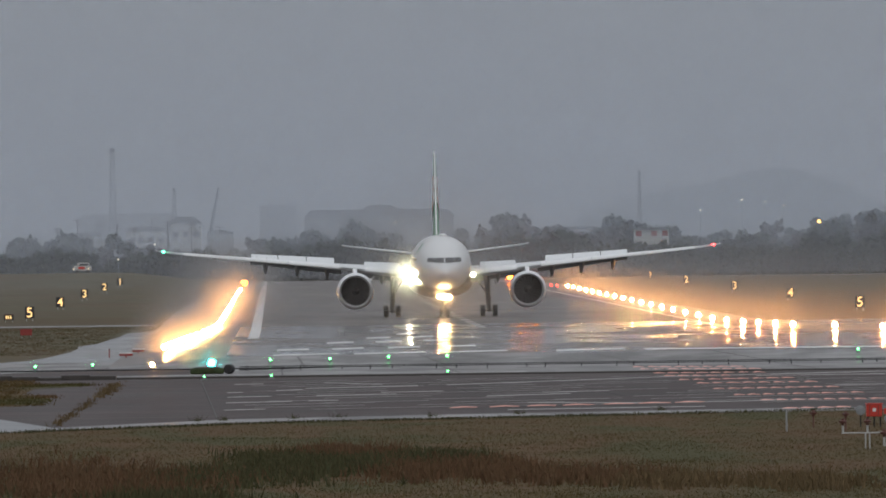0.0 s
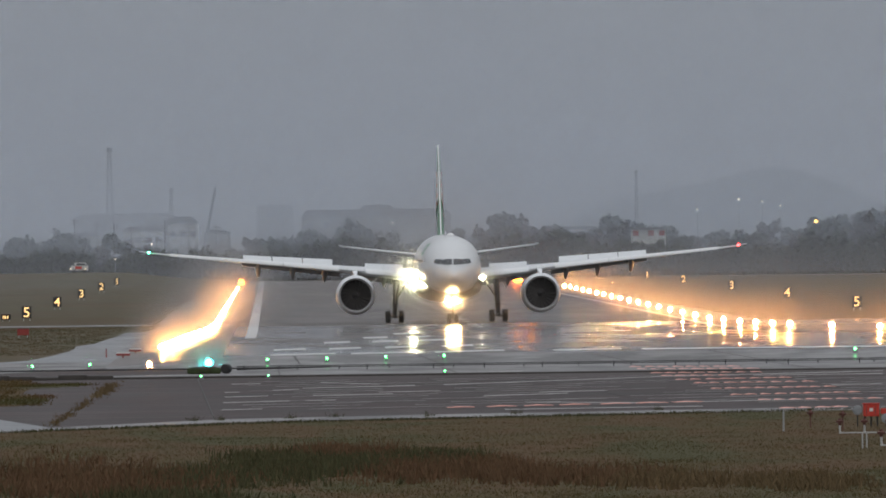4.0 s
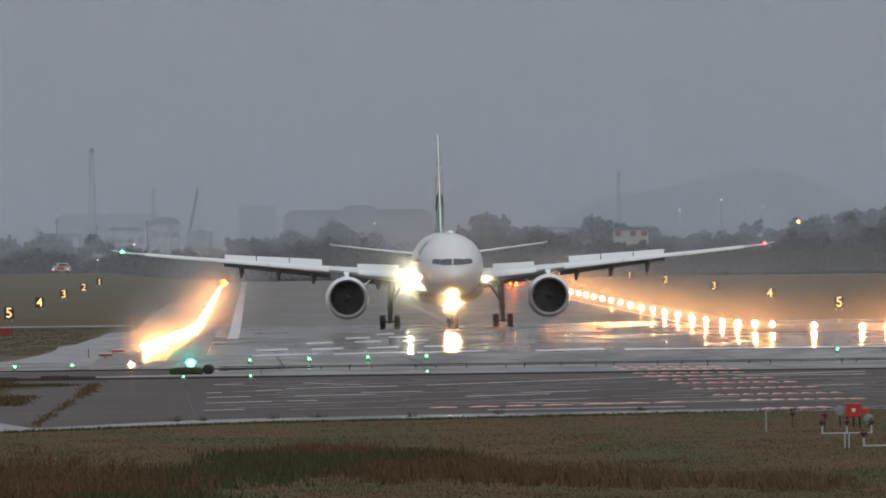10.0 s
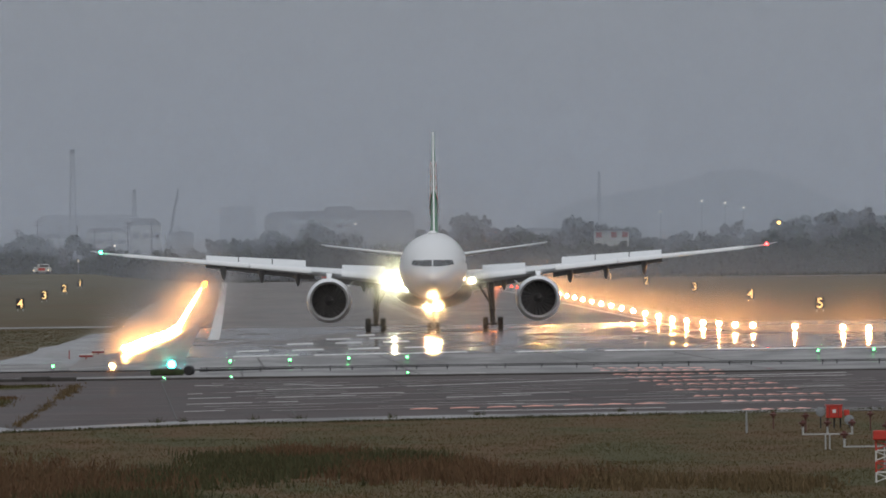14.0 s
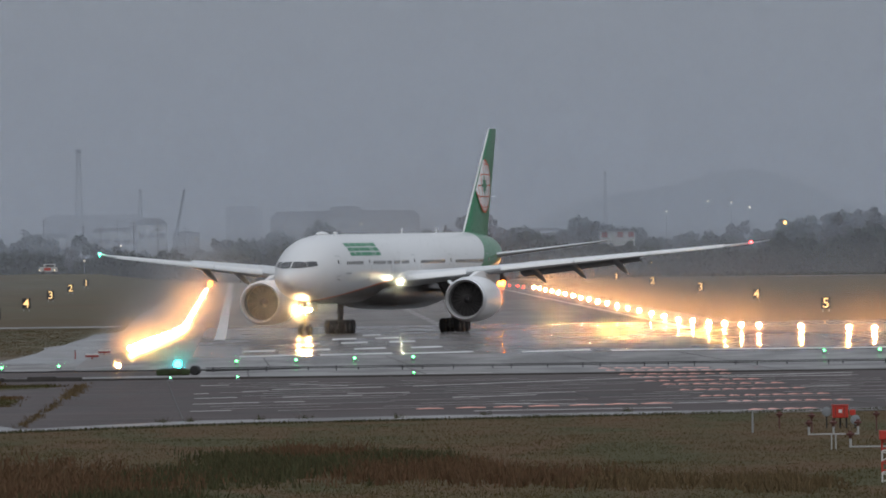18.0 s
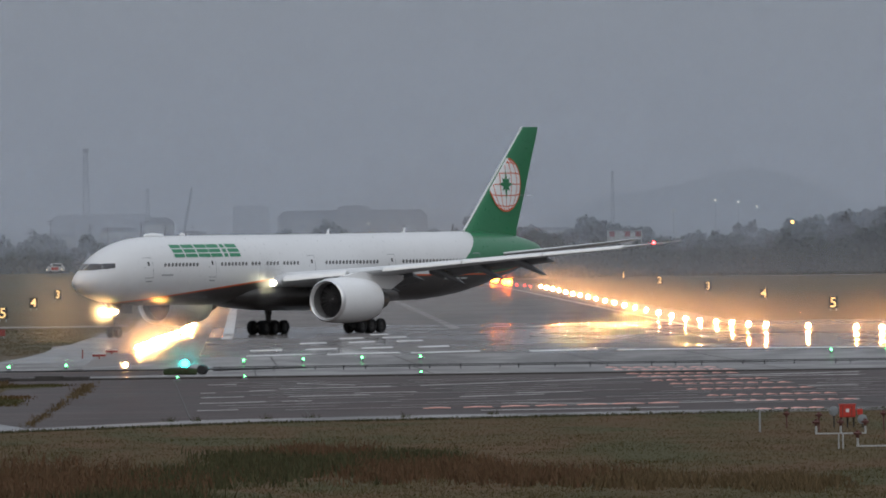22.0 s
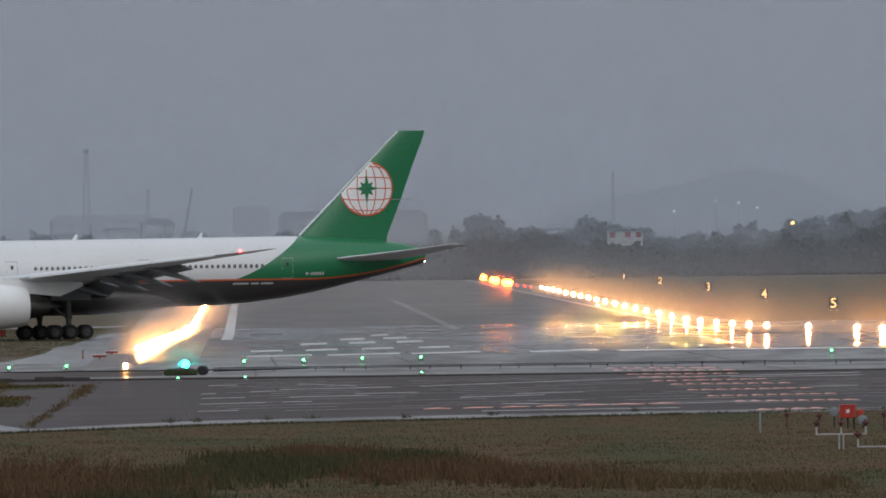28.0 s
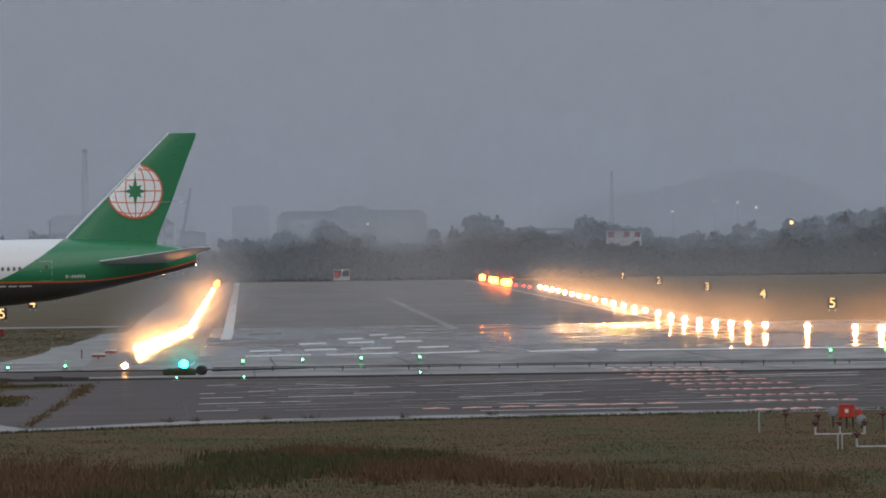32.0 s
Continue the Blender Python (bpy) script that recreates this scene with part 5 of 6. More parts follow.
# ---- landing gear ----
def wheel_mesh(r, w):
    bm = bmesh.new()
    lathe(bm, [(-w / 2, r * 0.55), (-w / 2, r * 0.86), (-w * 0.36, r * 0.97), (-w * 0.15, r), (w * 0.15, r), (w * 0.36, r * 0.97), (w / 2, r * 0.86), (w / 2, r * 0.55)], 28, "z")
    bmesh.ops.rotate(bm, cent=(0, 0, 0), matrix=Euler((radians(90), 0, 0)).to_matrix(), verts=bm.verts)
    tyre = bpy.data.meshes.new("tyre")
    bm.to_mesh(tyre)
    bm.free()
    tyre.materials.append(M_BLACK)
    bm = bmesh.new()
    lathe(bm, [(-w * 0.42, 0.02), (-w * 0.42, r * 0.2), (-w * 0.3, r * 0.26), (-w * 0.32, r * 0.52), (-w * 0.46, r * 0.56), (w * 0.46, r * 0.56), (w * 0.32, r * 0.52), (w * 0.3, r * 0.26), (w * 0.42, r * 0.2), (w * 0.42, 0.02)], 20, "z", True)
    for i in range(6):
        a = i * math.pi / 3
        rod(bm, (r * 0.4 * math.cos(a), r * 0.4 * math.sin(a), -w * 0.36), (r * 0.4 * math.cos(a), r * 0.4 * math.sin(a), w * 0.36), r * 0.06, n=6)
    bmesh.ops.rotate(bm, cent=(0, 0, 0), matrix=Euler((radians(90), 0, 0)).to_matrix(), verts=bm.verts)
    rim = bpy.data.meshes.new("rim")
    bm.to_mesh(rim)
    bm.free()
    rim.materials.append(M_STRUT)
    return tyre, rim


WHEELS = []


def wheel(parent, meshes, x, y, r):
    t = shared("wheel", meshes[0], parent, pose(x, y, r), "black tyre on a grey rim")
    shared("rim", meshes[1], t)
    WHEELS.append((t, x, y, r))


MW, NW = wheel_mesh(0.67, 0.52), wheel_mesh(0.54, 0.40)
for side in (1, -1):
    bm = bmesh.new()
    rod(bm, (0, side * 5.5, 0.7), (0.1, side * 5.3, 4.6), 0.24, 0.36, 14)
    rod(bm, (0, side * 5.5, 1.9), (0.05, side * 5.4, 2.2), 0.34, 0.34, 14)
    rod(bm, (-0.1, side * 5.4, 2.4), (0.2, side * 4.2, 4.3), 0.12, 0.12, 10)
    rod(bm, (0.2, side * 5.4, 2.0), (3.2, side * 5.0, 4.4), 0.11, 0.11, 10)
    leg = smooth(part("main_gear_leg", bm, M_STRUT, plane, "grey main gear leg with braces"))
    bm = bmesh.new()
    box(bm, -1.75, 1.75, side * 5.5 - 0.16, side * 5.5 + 0.16, 0.5, 0.88, 0.06)
    for dx in (-1.47, 0, 1.47):
        rod(bm, (dx, side * 5.5 - 0.75, 0.67), (dx, side * 5.5 + 0.75, 0.67), 0.1, 0.1, 10)
    part("bogie_beam", bm, M_STRUT, leg)
    bm = bmesh.new()
    loft(bm, [[(1.9, side * (6.0 + 0.9 * f), 4.5 - 2.6 * f), (-1.9, side * (6.0 + 0.9 * f), 4.5 - 2.6 * f), (-1.9, side * (6.06 + 0.9 * f), 4.5 - 2.6 * f), (1.9, side * (6.06 + 0.9 * f), 4.5 - 2.6 * f)] for f in (0, 0.35)])
    part("gear_door", bm, M_WINGDARK, leg)
    for dx in (-1.47, 0, 1.47):
        for dy in (-0.7, 0.7):
            wheel(leg, MW, dx, side * 5.5 + dy, 0.67)
bm = bmesh.new()
rod(bm, (31.2, 0, 0.55), (31.0, 0, 3.6), 0.12, 0.17, 12)
rod(bm, (31.15, 0, 1.7), (31.1, 0, 2.0), 0.22, 0.22, 12)
rod(bm, (31.1, 0, 2.0), (33.2, 0, 3.5), 0.08, 0.08, 8)
rod(bm, (31.2, -0.45, 0.54), (31.2, 0.45, 0.54), 0.08, 0.08, 8)
box(bm, 31.05, 31.3, -0.75, 0.75, 2.29, 2.43)
nleg = smooth(part("nose_gear_leg", bm, M_STRUT, plane, "grey nose gear leg"))
for s in (-1, 1):
    bm = bmesh.new()
    loft(bm, [[(30.9, s * 0.52, 3.2), (29.2, s * 0.52, 3.1), (29.2, s * 0.56, 3.1), (30.9, s * 0.56, 3.2)],
              [(30.8, s * 0.75, 2.2), (29.4, s * 0.75, 2.2), (29.4, s * 0.78, 2.2), (30.8, s * 0.78, 2.2)]])
    part("nose_gear_door", bm, M_LIV, nleg)
    wheel(nleg, NW, 31.2, s * 0.38, 0.54)
    for dy in (0.22, 0.58):
        bm = bmesh.new()
        lathe(bm, [(0.0, 0.0), (0.0, 0.16)], 16)
        part("taxi_light", bm, L_TAXI, nleg, "bright taxi light", pose(31.38, s * dy, 2.36))
        bm = bmesh.new()
        lathe(bm, [(-0.2, 0.0), (-0.2, 0.1), (-0.05, 0.19), (0.32, 0.2), (0.32, 0.18), (-0.02, 0.17)], 16)
        part("light_housing", bm, M_STEEL, nleg, "", pose(31.36, s * dy, 2.36))
# added discs imitate the glare round the nose lamps
shared("lamp_halo", HALO_LOW, nleg, pose(32.9, 0, 2.3, 0, 0, 90), "translucent disc added as glare of the nose lamps")
shared("lamp_halo", HALO_NOSE, nleg, pose(32.3, 0, 2.36, 0, 0, 90), "denser disc added as glare close to the nose lamps")
shared("lamp_halo", HALO_VEIL, nleg, pose(39.5, 0, 3.4, 0, 0, 90), "wide translucent disc added as warm glare before the nose")


# ---- the near field: grass, reeds and shrubs ----
def tufts(name, places, material, label, blade=(0.25, 0.5), wide=0.03, count=9, spread=0.25, seed=3):
    """Many small tufts of blades, joined into one."""
    r = np.random.RandomState(seed)
    n = len(places)
    base = np.repeat(np.array(places, float), count, axis=0)
    k = len(base)
    off = r.normal(0, spread, (k, 2))
    ang = r.uniform(0, 2 * np.pi, k)
    hgt = r.uniform(blade[0], blade[1], k) * np.repeat(r.uniform(0.6, 1.25, n), count)
    lean = r.normal(0, 0.35, (k, 2)) * hgt[:, None]
    w = wide * r.uniform(0.6, 1.4, k)
    d = np.stack([np.cos(ang) * w, np.sin(ang) * w], 1)
    p = base[:, :2] + off
    v = np.zeros((k, 4, 3))
    v[:, 0, :2], v[:, 1, :2] = p - d, p + d
    v[:, 2, :2], v[:, 3, :2] = p + lean + d * 0.3, p + lean - d * 0.3
    v[:, 2, 2] = v[:, 3, 2] = hgt
    v[:, :, 2] += 0.01 + np.repeat(np.array([dip(q) for q in p[:, 1]])[:, None], 4, axis=1)
    f = np.arange(k * 4).reshape(k, 4)
    me = bpy.data.meshes.new(name)
    me.from_pydata(v.reshape(-1, 3).tolist(), [], f.tolist())
    me.materials.append(material)
    ob = new(name, me)
    return tagged(ob, label, "grass", kind="stuff")


def grass_mat(name, a, b):
    m = mat(name, a, 0.95, var=0.3, size=2.5, spec=0.05)
    n, l = m.node_tree.nodes, m.node_tree.links
    bs = n["Principled BSDF"]
    src = bs.inputs["Base Color"].links[0].from_socket
    geo, mx = n.new("ShaderNodeNewGeometry"), n.new("ShaderNodeMix")
    mx.data_type = "RGBA"
    l.new(geo.outputs["Random Per Island"], mx.inputs[0])
    l.new(src, mx.inputs[6])
    mx.inputs[7].default_value = (*b, 1)
    l.new(mx.outputs[2], bs.inputs["Base Color"])
    return m


G_DRY = grass_mat("dry_grass_blades", (0.088, 0.064, 0.029), (0.081, 0.061, 0.028))
G_RED = grass_mat("russet_grass_blades", (0.118, 0.068, 0.042), (0.094, 0.062, 0.036))
G_GREEN = grass_mat("green_weed_blades", (0.052, 0.058, 0.030), (0.075, 0.066, 0.036))
G_MIX = grass_mat("mixed_grass_blades", (0.096, 0.066, 0.033), (0.078, 0.066, 0.030))
tint(G_DRY, (0.100, 0.063, 0.032), (4.0, 40.0))
tint(G_DRY, (0.068, 0.062, 0.027), (7.0, 55.0), 0.5, 0.62)
tint(G_MIX, (0.084, 0.072, 0.034), (3.0, 25.0))
G_STRAW = grass_mat("straw_blades", (0.128, 0.090, 0.050), (0.096, 0.072, 0.041))


def edge_y(x):
    """Where the verge meets the paving."""
    return 907 + (x + 13.4) * 2.4 if x < -1 else 938 + (x + 1) * 1.0


rg = np.random.RandomState(8)
pl = []
while len(pl) < 16000:
    x, y = rg.uniform(-24, 36), 655 + 330 * rg.rand() ** 1.25
    if y < edge_y(x) - 2:
        pl.append((x, y, 0))
tufts("verge_grass", pl, G_DRY, "short dull dry grass on the verge", (0.015, 0.05), 0.028, 8, 0.9, 3)
pl = []
while len(pl) < 3200:
    x, y = rg.uniform(-24, 36), 640 + 230 * rg.rand() ** 1.6
    if noise.noise((x * 0.25, y * 0.03, 0)) > -0.08:
        pl.append((x, y, 0))
tufts("verge_grass", pl, G_MIX, "taller mixed grass on the verge", (0.03, 0.13), 0.02, 10, 0.9, 4)
# taller russet and green patches in the verge
PATCH = [(-9.0, 742, 2.6, 22, 0), (-6.0, 720, 2.8, 16, 0), (0.2, 775, 1.5, 14, 1), (1.5, 748, 1.6, 10, 1), (4.0, 770, 1.6, 10, 1), (5.5, 738, 1.6, 14, 0), (2.5, 800, 1.4, 8, 0),
         (-2.0, 726, 2.2, 12, 1), (7.0, 775, 1.2, 9, 1), (8.5, 742, 1.6, 12, 0), (14.5, 700, 1.4, 8, 2), (-13.0, 690, 1.5, 14, 1), (-4.0, 668, 1.6, 8, 1), (19.5, 690, 1.2, 9, 2), (-6.5, 690, 2.8, 12, 0), (11.5, 715, 2.0, 9, 0)]
for kind, m_, lab, bl in ((0, G_RED, "russet dry grass", (0.18, 0.5)), (1, G_GREEN, "dark green weeds in the verge", (0.18, 0.45)), (2, G_STRAW, "pale straw tuft", (0.2, 0.45))):
    pl = []
    for x, y, rx, ry, k in PATCH:
        if k == kind:
            for _ in range(260):
                pl.append((x + rg.normal(0, rx * 0.85), y + rg.normal(0, ry * 1.1), 0))
    tufts("tall_grass", pl, m_, lab, bl, 0.03, 9, 0.22, 20 + kind)
# grass along the paving's edge, and reeds in the joints
pl = [(x, edge_y(x) + rg.normal(-1, 1.2), 0) for x in rg.uniform(-14, 34, 900)]
tufts("edge_weeds", pl, G_GREEN, "small weeds along the paving edge", (0.04, 0.16), 0.03, 6, 0.2, 31)
pl = [(-11.1 + 0.004 * (y - 915) + rg.normal(0, 0.12), y, 0) for y in rg.uniform(930, 1200, 150)]
pl += [(rg.normal(-10.25, 0.28), rg.normal(1150, 26), 0) for _ in range(90)]
tufts("joint_reeds", pl, G_STRAW, "dry brown reeds in a paving joint", (0.06, 0.26), 0.03, 7, 0.12, 32)
slab("side_turf", [(-60, 1040), (-14.2, 1046), (-12.9, 1080), (-13.6, 1110), (-15.2, 1125), (-15.0, 1165), (-12.4, 1178), (-11.9, 1190), (-12.6, 1198), (-15.5, 1206), (-16.2, 1228), (-60, 1228)],
     0.058, M_GRASS, "dark rough turf creeping over the side paving", 0.03)
pl = [(rg.normal(-15.0, 0.9), rg.normal(1186, 6), 0.04) for _ in range(180)]
pl += [(rg.normal(-12.7, 0.6), rg.normal(1189, 4), 0.04) for _ in range(110)]
pl += [(rg.uniform(-17.5, -13.1), rg.uniform(1048, 1112), 0.04) for _ in range(420)]
pl += [(rg.uniform(-19, -15.6), rg.uniform(1120, 1236), 0.04) for _ in range(420)]
tufts("side_grass", pl, G_DRY, "brown grass beside the stopway", (0.05, 0.2), 0.04, 7, 0.3, 33)
pl = [(rg.uniform(-32, -15.0 - max(0, (1700 - y) * 0.012)), y, 0) for y in rg.uniform(1500, 1990, 2600)]
tufts("side_grass", pl, G_DRY, "brown grass beside the runway shoulder", (0.02, 0.06), 0.04, 7, 0.4, 34)
pl = [(x_ + rg.normal(0, 0.16), y_ + rg.normal(0, 1.5), 0.05) for x_, y_ in ((3.2, 960), (1.0, 956), (8.0, 958), (-4.0, 950), (-2.6, 952), (12.5, 965), (20, 975)) for _ in range(14)]
tufts("paving_weeds", pl, G_GREEN, "weeds growing in the stopway", (0.08, 0.32), 0.015, 5, 0.1, 35)


# ---- arresting gear across the runway's end ----
gear = thing("arresting_cable", pose(0, 1293, 0.07), "dark arresting cable on low supports across the paving", "cable")
for z, dy in ((0.30, 0), (0.16, 6)):
    bm = bmesh.new()
    rod(bm, (-2.5, dy, z), (70, dy + 2, z), 0.03, n=8)
    part("cable", bm, M_BLACK, gear)
for i in range(34):
    bm = bmesh.new()
    x = -2.0 + i * 2.1 + 0.5 * math.sin(i * 2.3)
    box(bm, x - 0.035, x + 0.035, (i % 2) * 6 - 0.1, (i % 2) * 6 + 0.1, 0, 0.36 - 0.14 * (i % 2), 0.01)
    part("support", bm, M_BLACK, gear)
bm = bmesh.new()
rod(bm, (-2.5, 3, 0.1), (4.0, 3, 0.18), 0.08, 0.05, n=10)
part("webbing", bm, M_BLACK, gear, "gathered dark straps")
bm = bmesh.new()
rod(bm, (-60, 4, 0.14), (-2.5, 4, 0.14), 0.05, n=8)
part("cable", bm, M_BLACK, gear)
for x, y in ((11.6, 1330), (27.0, 1332)):
    t = thing("cable_box", pose(x, y, 0.07), "low rusty brown cable box on the concrete", "box", "cable boxes")
    bm = bmesh.new()
    box(bm, -0.45, 0.45, -0.4, 0.4, 0.0, 0.22, 0.03)
    part("body", bm, M_DARKPOST, t)
    bm = bmesh.new()
    box(bm, -0.52, 0.52, -0.45, 0.45, 0.225, 0.30, 0.03)
    part("lid", bm, M_BROWN, t)

# low dark brake unit beside the cyan light
t = thing("brake_unit", pose(-3.9, 1268, 0.07), "dark green low brake unit with a round drum", "machine")
bm = bmesh.new()
box(bm, -1.9, 0.4, -1.2, 1.2, 0, 0.42, 0.12)
part("cover", bm, M_BUSH, t)
bm = bmesh.new()
lathe(bm, [(-0.5, 0.05), (-0.5, 0.28), (-0.42, 0.33), (0.42, 0.33), (0.5, 0.28), (0.5, 0.05)], 20, "x", True)
smooth(part("drum", bm, M_BLACK, t, "", pose(0.75, 0, 0.33, 0, 0, 80)))
bm = bmesh.new()
box(bm, -1.6, 0.1, -0.9, 0.9, 0.425, 0.47, 0.02)
part("lid", bm, M_BLACK, t)


def low_marker(x, y, w, h, label):
    t = thing("marker_board", pose(x, y, 0.06), label, "marker", "red marker boards")
    bm = bmesh.new()
    box(bm, -w / 2, w / 2, -0.15, 0.15, h - 0.16, h, 0.02)
    part("board", bm, M_DARKRED, t)
    bm = bmesh.new()
    box(bm, -w / 2 + 0.03, w / 2 - 0.03, -0.16, 0.16, h + 0.003, h + 0.09, 0.01)
    part("top_edge", bm, M_PAINT, t, "white top edge")
    bm = bmesh.new()
    rod(bm, (0, 0, 0), (0, 0, h - 0.15), 0.05)
    part("post", bm, M_DARKRED, t)


low_marker(-11.5, 1442, 1.05, 0.36, "low red board with a white top on a post")
low_marker(-10.9, 1490, 0.95, 0.36, "low red board with a white top on a post")
t = thing("red_post", pose(-12.9, 1455, 0.05), "thin red marker post", "post")
bm = bmesh.new()
rod(bm, (0, 0, 0), (0, 0, 0.62), 0.05, 0.045)
part("shaft", bm, M_DARKRED, t)
bm = bmesh.new()
lathe(bm, [(0.62, 0.05), (0.66, 0.06), (0.7, 0.02)], 10, "z", True)
part("cap", bm, M_DARKPOST, t)
for x, y in ((-23.4, 1762), (-30.5, 2150)):
    t = thing("red_cabinet", pose(x, y, dip(y)), "small red cabinet in the grass" if y < 2000 else "small yellow-lettered dark cabinet in the grass", "cabinet")
    bm = bmesh.new()
    box(bm, -0.55, 0.55, -0.3, 0.3, 0.25, 0.85, 0.03)
    part("body", bm, M_DARKRED if y < 2000 else M_BLACK, t)
    if y > 2000:
        for k_, dx in enumerate((-0.3, -0.08, 0.2)):
            bm = bmesh.new()
            box(bm, dx - 0.08, dx + 0.08, -0.33, -0.302, 0.4, 0.72)
            part("lit_bar", bm, L_SIGN, t, "lit amber bar")
    bm = bmesh.new()
    box(bm, -0.6, 0.6, -0.35, 0.35, 0.852, 0.9, 0.015)
    part("lid", bm, M_DARKPOST, t)
    for s in (-0.4, 0.4):
        bm = bmesh.new()
        rod(bm, (s, 0, 0), (s, 0, 0.26), 0.04)
        part("leg", bm, M_STEEL, t)


# ---- approach lights and the red unit in the verge ----
def lamp_head(parent, x, y, z, s=1.0):
    bm = bmesh.new()
    lathe(bm, [(z, 0.05 * s), (z + 0.10 * s, 0.07 * s), (z + 0.12 * s, 0.16 * s), (z + 0.2 * s, 0.17 * s), (z + 0.22 * s, 0.08 * s), (z + 0.3 * s, 0.07 * s)], 14, "z", True)
    bmesh.ops.translate(bm, vec=(x, y, 0), verts=bm.verts)
    smooth(part("lamp_head", bm, M_DARKPOST, parent, "unlit brown lamp head"))


def approach_bar(x, y, h, w, label):
    t = thing("light_gantry", pose(x, y, 0), label, "light frame", "approach lights")
    for dx in (-0.09, 0.09):
        bm = bmesh.new()
        rod(bm, (dx, 0, 0), (dx, 0, h), 0.03, n=8)
        part("post", bm, M_STEEL, t)
    bm = bmesh.new()
    box(bm, -w / 2, w / 2, -0.03, 0.03, h - 0.028, h + 0.028, 0.008)
    part("crossbar", bm, M_STEEL, t, "white-painted crossbar")
    for dx in (-w / 2 + 0.05, 0.0, w / 2 - 0.05):
        bm = bmesh.new()
        rod(bm, (dx, 0, h + 0.03), (dx, 0, h + 0.32), 0.045, n=8)
        part("stub", bm, M_STEEL, t)
        lamp_head(t, dx, 0, h + 0.32, 1.0)
    return t


approach_bar(25.2, 800, 0.68, 2.2, "white steel frame with three unlit approach lamps")
approach_bar(25.3, 730, 0.95, 3.4, "wide white steel frame with unlit approach lamps")
for x, y, h in ((25.3, 884, 0.55), (26.4, 870, 0.62), (29.4, 870, 0.65)):
    t = thing("approach_light", pose(x, y, 0), "single unlit brown approach light on a stake", "runway light", "approach lights")
    bm = bmesh.new()
    rod(bm, (0, 0, 0), (0, 0, h), 0.035, n=8)
    part("stake", bm, M_DARKPOST, t)
    lamp_head(t, 0, 0, h, 1.0)
t = thing("marker_stake", pose(23.6, 868, 0), "thin pale stake in the grass", "post")
bm = bmesh.new()
rod(bm, (0, 0, 0), (0, 0, 1.05), 0.05, 0.04)
part("shaft", bm, M_WALLG, t)
bm = bmesh.new()
lathe(bm, [(1.05, 0.045), (1.08, 0.05), (1.1, 0.01)], 10, "z", True)
part("cap", bm, M_WALLG, t)

unit = thing("signal_unit", pose(28.2, 885, 0), "bright red field cabinet with two round grey discs", "cabinet")
unit.scale = (0.82, 0.82, 0.82)
bm = bmesh.new()
box(bm, -0.46, 0.46, -0.4, 0.4, 0.62, 1.32, 0.04)
part("body", bm, M_RED, unit)
bm = bmesh.new()
box(bm, -0.5, 0.5, -0.45, 0.45, 1.323, 1.38, 0.02)
part("lid", bm, M_RED, unit)
for dx in (-0.28, 0.24):
    bm = bmesh.new()
    box(bm, dx - 0.02, dx + 0.02, -0.43, -0.402, 0.7, 1.25)
    part("rib", bm, M_DARKPOST, unit)
bm = bmesh.new()
box(bm, -0.1, 0.1, -0.43, -0.402, 0.9, 1.1)
part("plate", bm, M_PAINT, unit, "small white plate")
bm = bmesh.new()
box(bm, 0.55, 0.88, -0.3, 0.3, 0.75, 1.08, 0.03)
part("side_box", bm, M_RED, unit)
for dx, z, dy in ((-0.78, 0.98, -0.2), (0.85, 0.5, -0.5)):
    bm = bmesh.new()
    lathe(bm, [(-0.05, 0.02), (-0.05, 0.24), (-0.03, 0.28), (0.03, 0.28), (0.05, 0.24), (0.05, 0.02)], 24, "z", True)
    d = smooth(part("disc", bm, M_BLUEGREY, unit, "round grey disc", pose(dx, dy, z, 90, 0, 0)))
    bm = bmesh.new()
    rod(bm, (dx, dy + 0.08, 0), (dx, dy + 0.08, z - 0.2), 0.04)
    part("disc_post", bm, M_BLACK, unit)
for sx in (-0.36, 0.0, 0.36):
    bm = bmesh.new()
    rod(bm, (sx, 0, 0), (sx, 0, 0.63), 0.05)
    part("leg", bm, M_BLACK, unit)


def striped_mast(x, y, h, w):
    t = thing("striped_tower", pose(x, y, 0), "red and white lattice approach light tower", "tower", "approach lights")
    n = 4
    for i in range(n):
        z0, z1 = h * i / n, h * (i + 1) / n
        m_ = M_PAINT if i % 2 == 0 else M_RED
        for sx in (-w, 0, w):
            bm = bmesh.new()
            rod(bm, (sx, 0, z0), (sx, 0, z1), 0.035, n=6)
            part("tube", bm, m_, t)
        bm = bmesh.new()
        rod(bm, (-w, 0, z0 + 0.04), (w, 0, z1 - 0.04), 0.022, n=5)
        rod(bm, (w, 0.05, z0 + 0.04), (-w, 0.05, z1 - 0.04), 0.022, n=5)
        rod(bm, (-w, 0, z1), (w, 0, z1), 0.03, n=5)
        part("bracing", bm, m_, t)
    bm = bmesh.new()
    box(bm, -w - 0.1, w + 0.1, -0.2, 0.2, h, h + 0.35, 0.03)
    part("head_box", bm, M_RED, t)
    lamp_head(t, 0, 0, h + 0.35, 1.1)
    return t


striped_mast(24.1, 695, 1.6, 0.42)
striped_mast(26.3, 705, 1.5, 0.4)

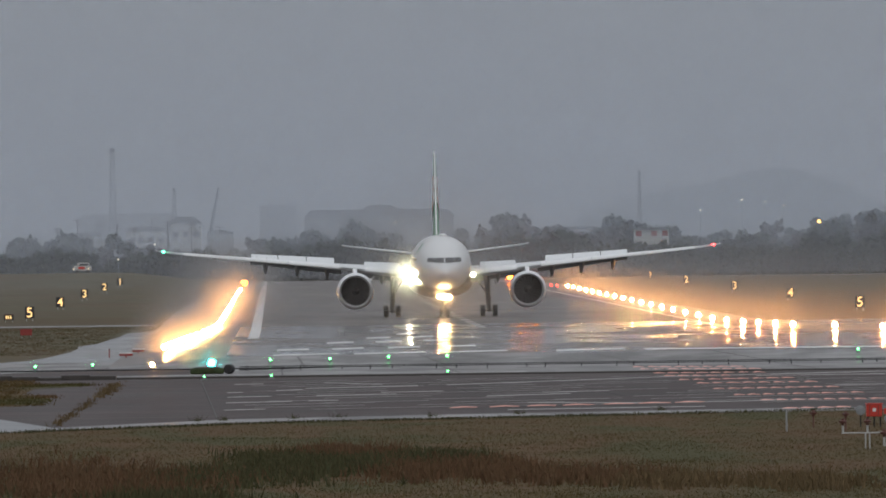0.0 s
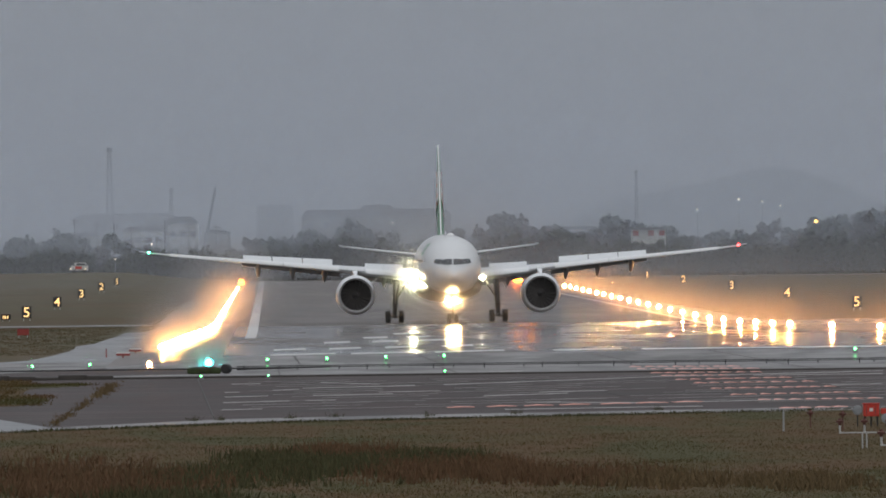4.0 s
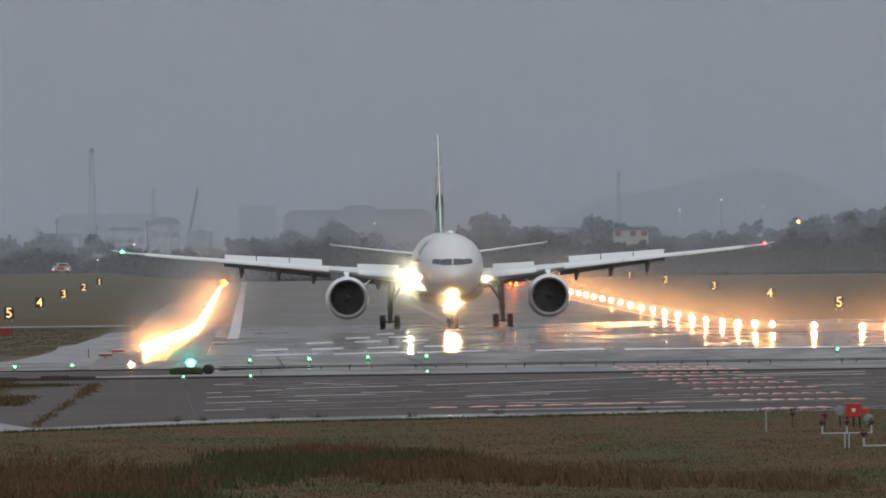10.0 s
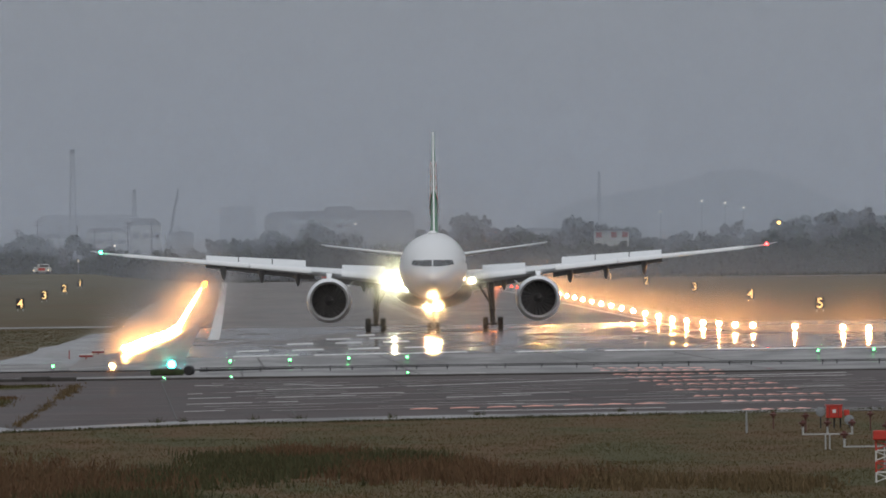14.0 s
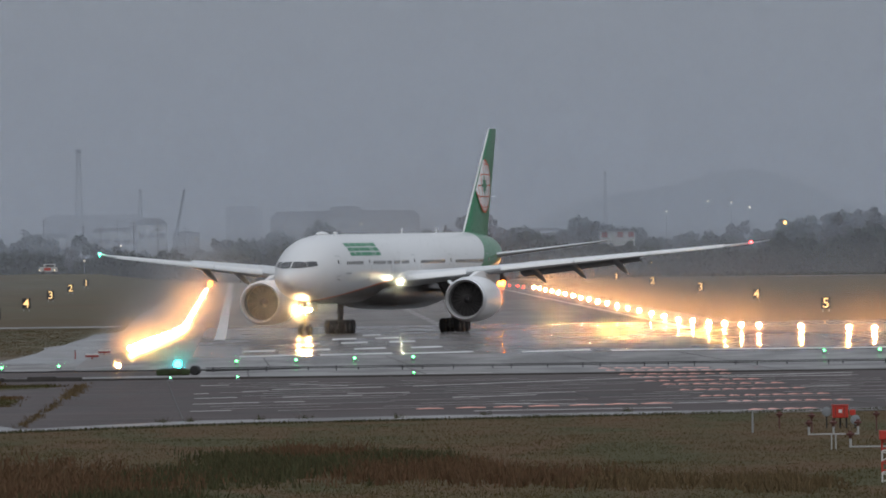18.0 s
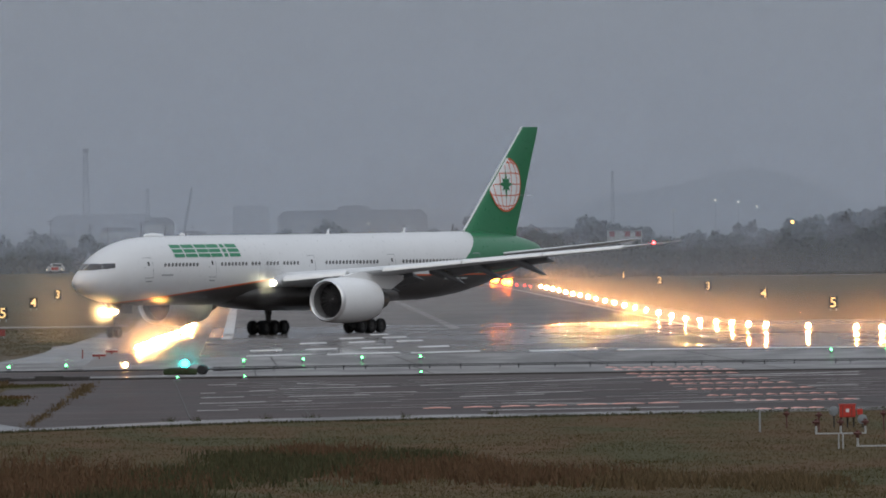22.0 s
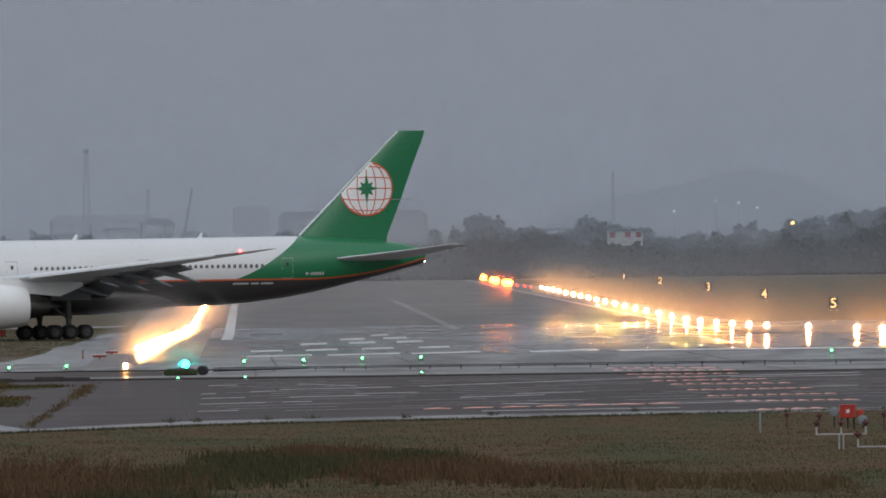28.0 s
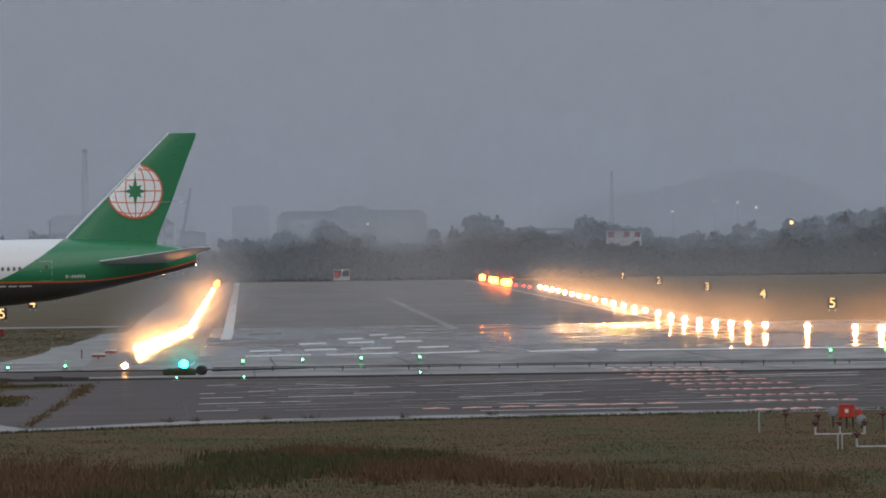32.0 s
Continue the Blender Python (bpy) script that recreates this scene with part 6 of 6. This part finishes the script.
# a low grass bank with a road along the field's far side, and a van on it
bm = bmesh.new()
rings = []
for i in range(24):
    x = -260 + i * 11.0
    u = min(1.0, max(0.0, (-8 - x) / 26.0))
    h = 2.0 * u * u * (3 - 2 * u) + 0.06 * math.sin(x * 0.4)
    rings.append([(x, 3735, -0.6), (x, 3745 + 0.8 * math.sin(x), -0.3), (x, 3785, h - 0.35), (x, 3797, h), (x, 3905, h), (x, 3906, -0.6)])
loft(bm, rings)
tagged(smooth(part("grass_bank", bm, M_FARGRASS)), "low grass bank at the far side of the field", kind="structure")
t = thing("field_vehicle", pose(-38.9, 3803, 2.0), "parked pale van with lit lamps across the field", "van")
for dx in (-1.82, 1.2):
    bm = bmesh.new()
    bmesh.ops.create_uvsphere(bm, u_segments=10, v_segments=6, radius=0.17)
    part("lamp", bm, L_TOWN, t, "lit pale lamp", pose(dx, -0.95, 0.85))
bm = bmesh.new()
box(bm, -0.9, 0.5, -0.94, -0.905, 0.8, 1.35)
part("side_panel", bm, M_RED, t, "red side panel")
bm = bmesh.new()
box(bm, -1.8, 1.8, -0.9, 0.9, 0.45, 1.5, 0.2)
part("body", bm, M_WALLW, t)
bm = bmesh.new()
box(bm, -1.1, 1.4, -0.85, 0.85, 1.5, 2.1, 0.25)
part("roof", bm, M_WALLW, t)
for dx in (-1.1, 1.1):
    bm = bmesh.new()
    rod(bm, (dx, -0.92, 0.35), (dx, 0.92, 0.35), 0.35, n=16)
    part("wheel", bm, M_BLACK, t)
bm = bmesh.new()
box(bm, -0.6, 1.2, -0.9, -0.86, 1.55, 1.95)
part("window", bm, M_PANE, t)


# ---- what moves ----
def motions():
    taxi = [
        (0, 18.80, 2131.5, -0.34), (0.5, 18.76, 2112.7, -0.23), (1, 18.79, 2094.1, -0.12), (1.5, 18.75, 2075.7, -0.11), (2, 18.89, 2057.5, -0.06),
        (2.5, 18.84, 2039.6, -0.17), (3, 18.73, 2022.0, -0.36), (3.5, 18.59, 2004.5, -0.51), (5.5, 18.36, 1938.5, -0.88), (6, 18.55, 1923.5, -0.74),
        (6.5, 18.50, 1908.8, -0.63), (7, 18.50, 1894.5, -0.51), (7.5, 18.56, 1880.8, -0.41), (8, 18.63, 1867.7, -0.36), (8.5, 18.62, 1855.5, -0.41),
        (9, 18.63, 1844.0, -0.48), (9.5, 18.75, 1833.2, -0.45), (10, 18.65, 1823.2, -0.50), (10.5, 18.76, 1813.7, -0.43), (11, 18.76, 1804.7, -0.37),
        (11.5, 18.81, 1795.9, -0.21), (12, 18.75, 1787.5, -0.06), (12.5, 18.81, 1779.5, 0.17), (13, 18.81, 1772.2, 0.36), (13.5, 18.75, 1765.4, 0.50),
        (14, 18.68, 1759.2, 0.77), (14.5, 18.62, 1753.4, 1.35), (16.5, 16.91, 1739.7, 9.27), (17, 16.23, 1737.2, 11.32), (17.5, 15.33, 1735.0, 13.83),
        (18, 14.43, 1733.2, 16.07), (18.5, 13.50, 1731.9, 18.11), (19, 12.60, 1730.8, 20.00), (19.5, 11.71, 1730.0, 21.88), (20, 10.72, 1729.4, 23.85),
        (20.5, 9.73, 1728.9, 26.19), (21, 8.61, 1728.7, 29.13), (21.5, 7.51, 1728.6, 32.53), (22, 6.25, 1728.8, 36.24), (22.5, 4.95, 1729.0, 39.92),
        (23, 3.41, 1729.4, 43.62), (23.5, 1.72, 1729.8, 47.36), (24, -0.07, 1730.3, 50.95), (24.5, -1.95, 1730.8, 54.27), (25, -3.97, 1731.3, 57.66),
        (25.5, -6.17, 1732.0, 61.13), (27.5, -15.50, 1737.2, 73.26), (28, -18.00, 1737.9, 75.18), (28.5, -20.53, 1738.6, 77.00), (29, -23.20, 1739.2, 78.71),
        (29.5, -25.87, 1739.7, 80.11), (30, -28.71, 1740.1, 81.51), (30.5, -31.59, 1740.3, 83.11), (31, -34.49, 1740.5, 84.77), (31.5, -37.39, 1740.5, 86.40),
        (32, -40.32, 1740.4, 87.97),
    ]
    def level(x, y):
        """The paving's height under the main wheels."""
        return 0.068 + rise(x, y)

    def roll(t):
        """The cross slope of the turn-off tips the aircraft a little."""
        return 0.33 * min(1.0, max(0.0, (t - 14.5) / 3.0))

    walk(plane, [(t, pose(x, y, level(x, y), roll(t), 0, -90 - a)) for t, x, y, a in taxi])
    # spoilers stand up after the landing and fold down in the turn
    for o, mid, hinge in SPOILERS:
        rows = []
        most = 30 if abs(mid.y) > 10 else 16
        for t, up in ((0, 1), (10, 1), (17.0, 1), (17.8, 0.5), (18.5, 0), (32, 0)):
            rows.append((t, Matrix.Translation(mid) @ Matrix.Rotation(radians(most * up), 4, hinge)))
        walk(o, rows)
    # wheels turn with the way rolled
    rolled = []
    way = 0.0
    for (ta, xa, ya, aa), (tb, xb, yb, ab) in zip(taxi, taxi[1:]):
        rolled.append((ta, way))
        way += math.hypot(xb - xa, yb - ya)
    rolled.append((taxi[-1][0], way))
    for o, x, y, r in WHEELS:
        rows, last = [], 0.0
        for (ta, wa), (tb, wb) in zip(rolled, rolled[1:]):
            n = max(1, int(abs(wb - wa) / r / 1.3) + 1)
            for i in range(n):
                f = i / n
                rows.append((ta + (tb - ta) * f, Matrix.Translation((x, y, r)) @ Matrix.Rotation((wa + (wb - wa) * f) / r, 4, "Y")))
        rows.append((rolled[-1][0], Matrix.Translation((x, y, r)) @ Matrix.Rotation(way / r, 4, "Y")))
        walk(o, rows)


motions()
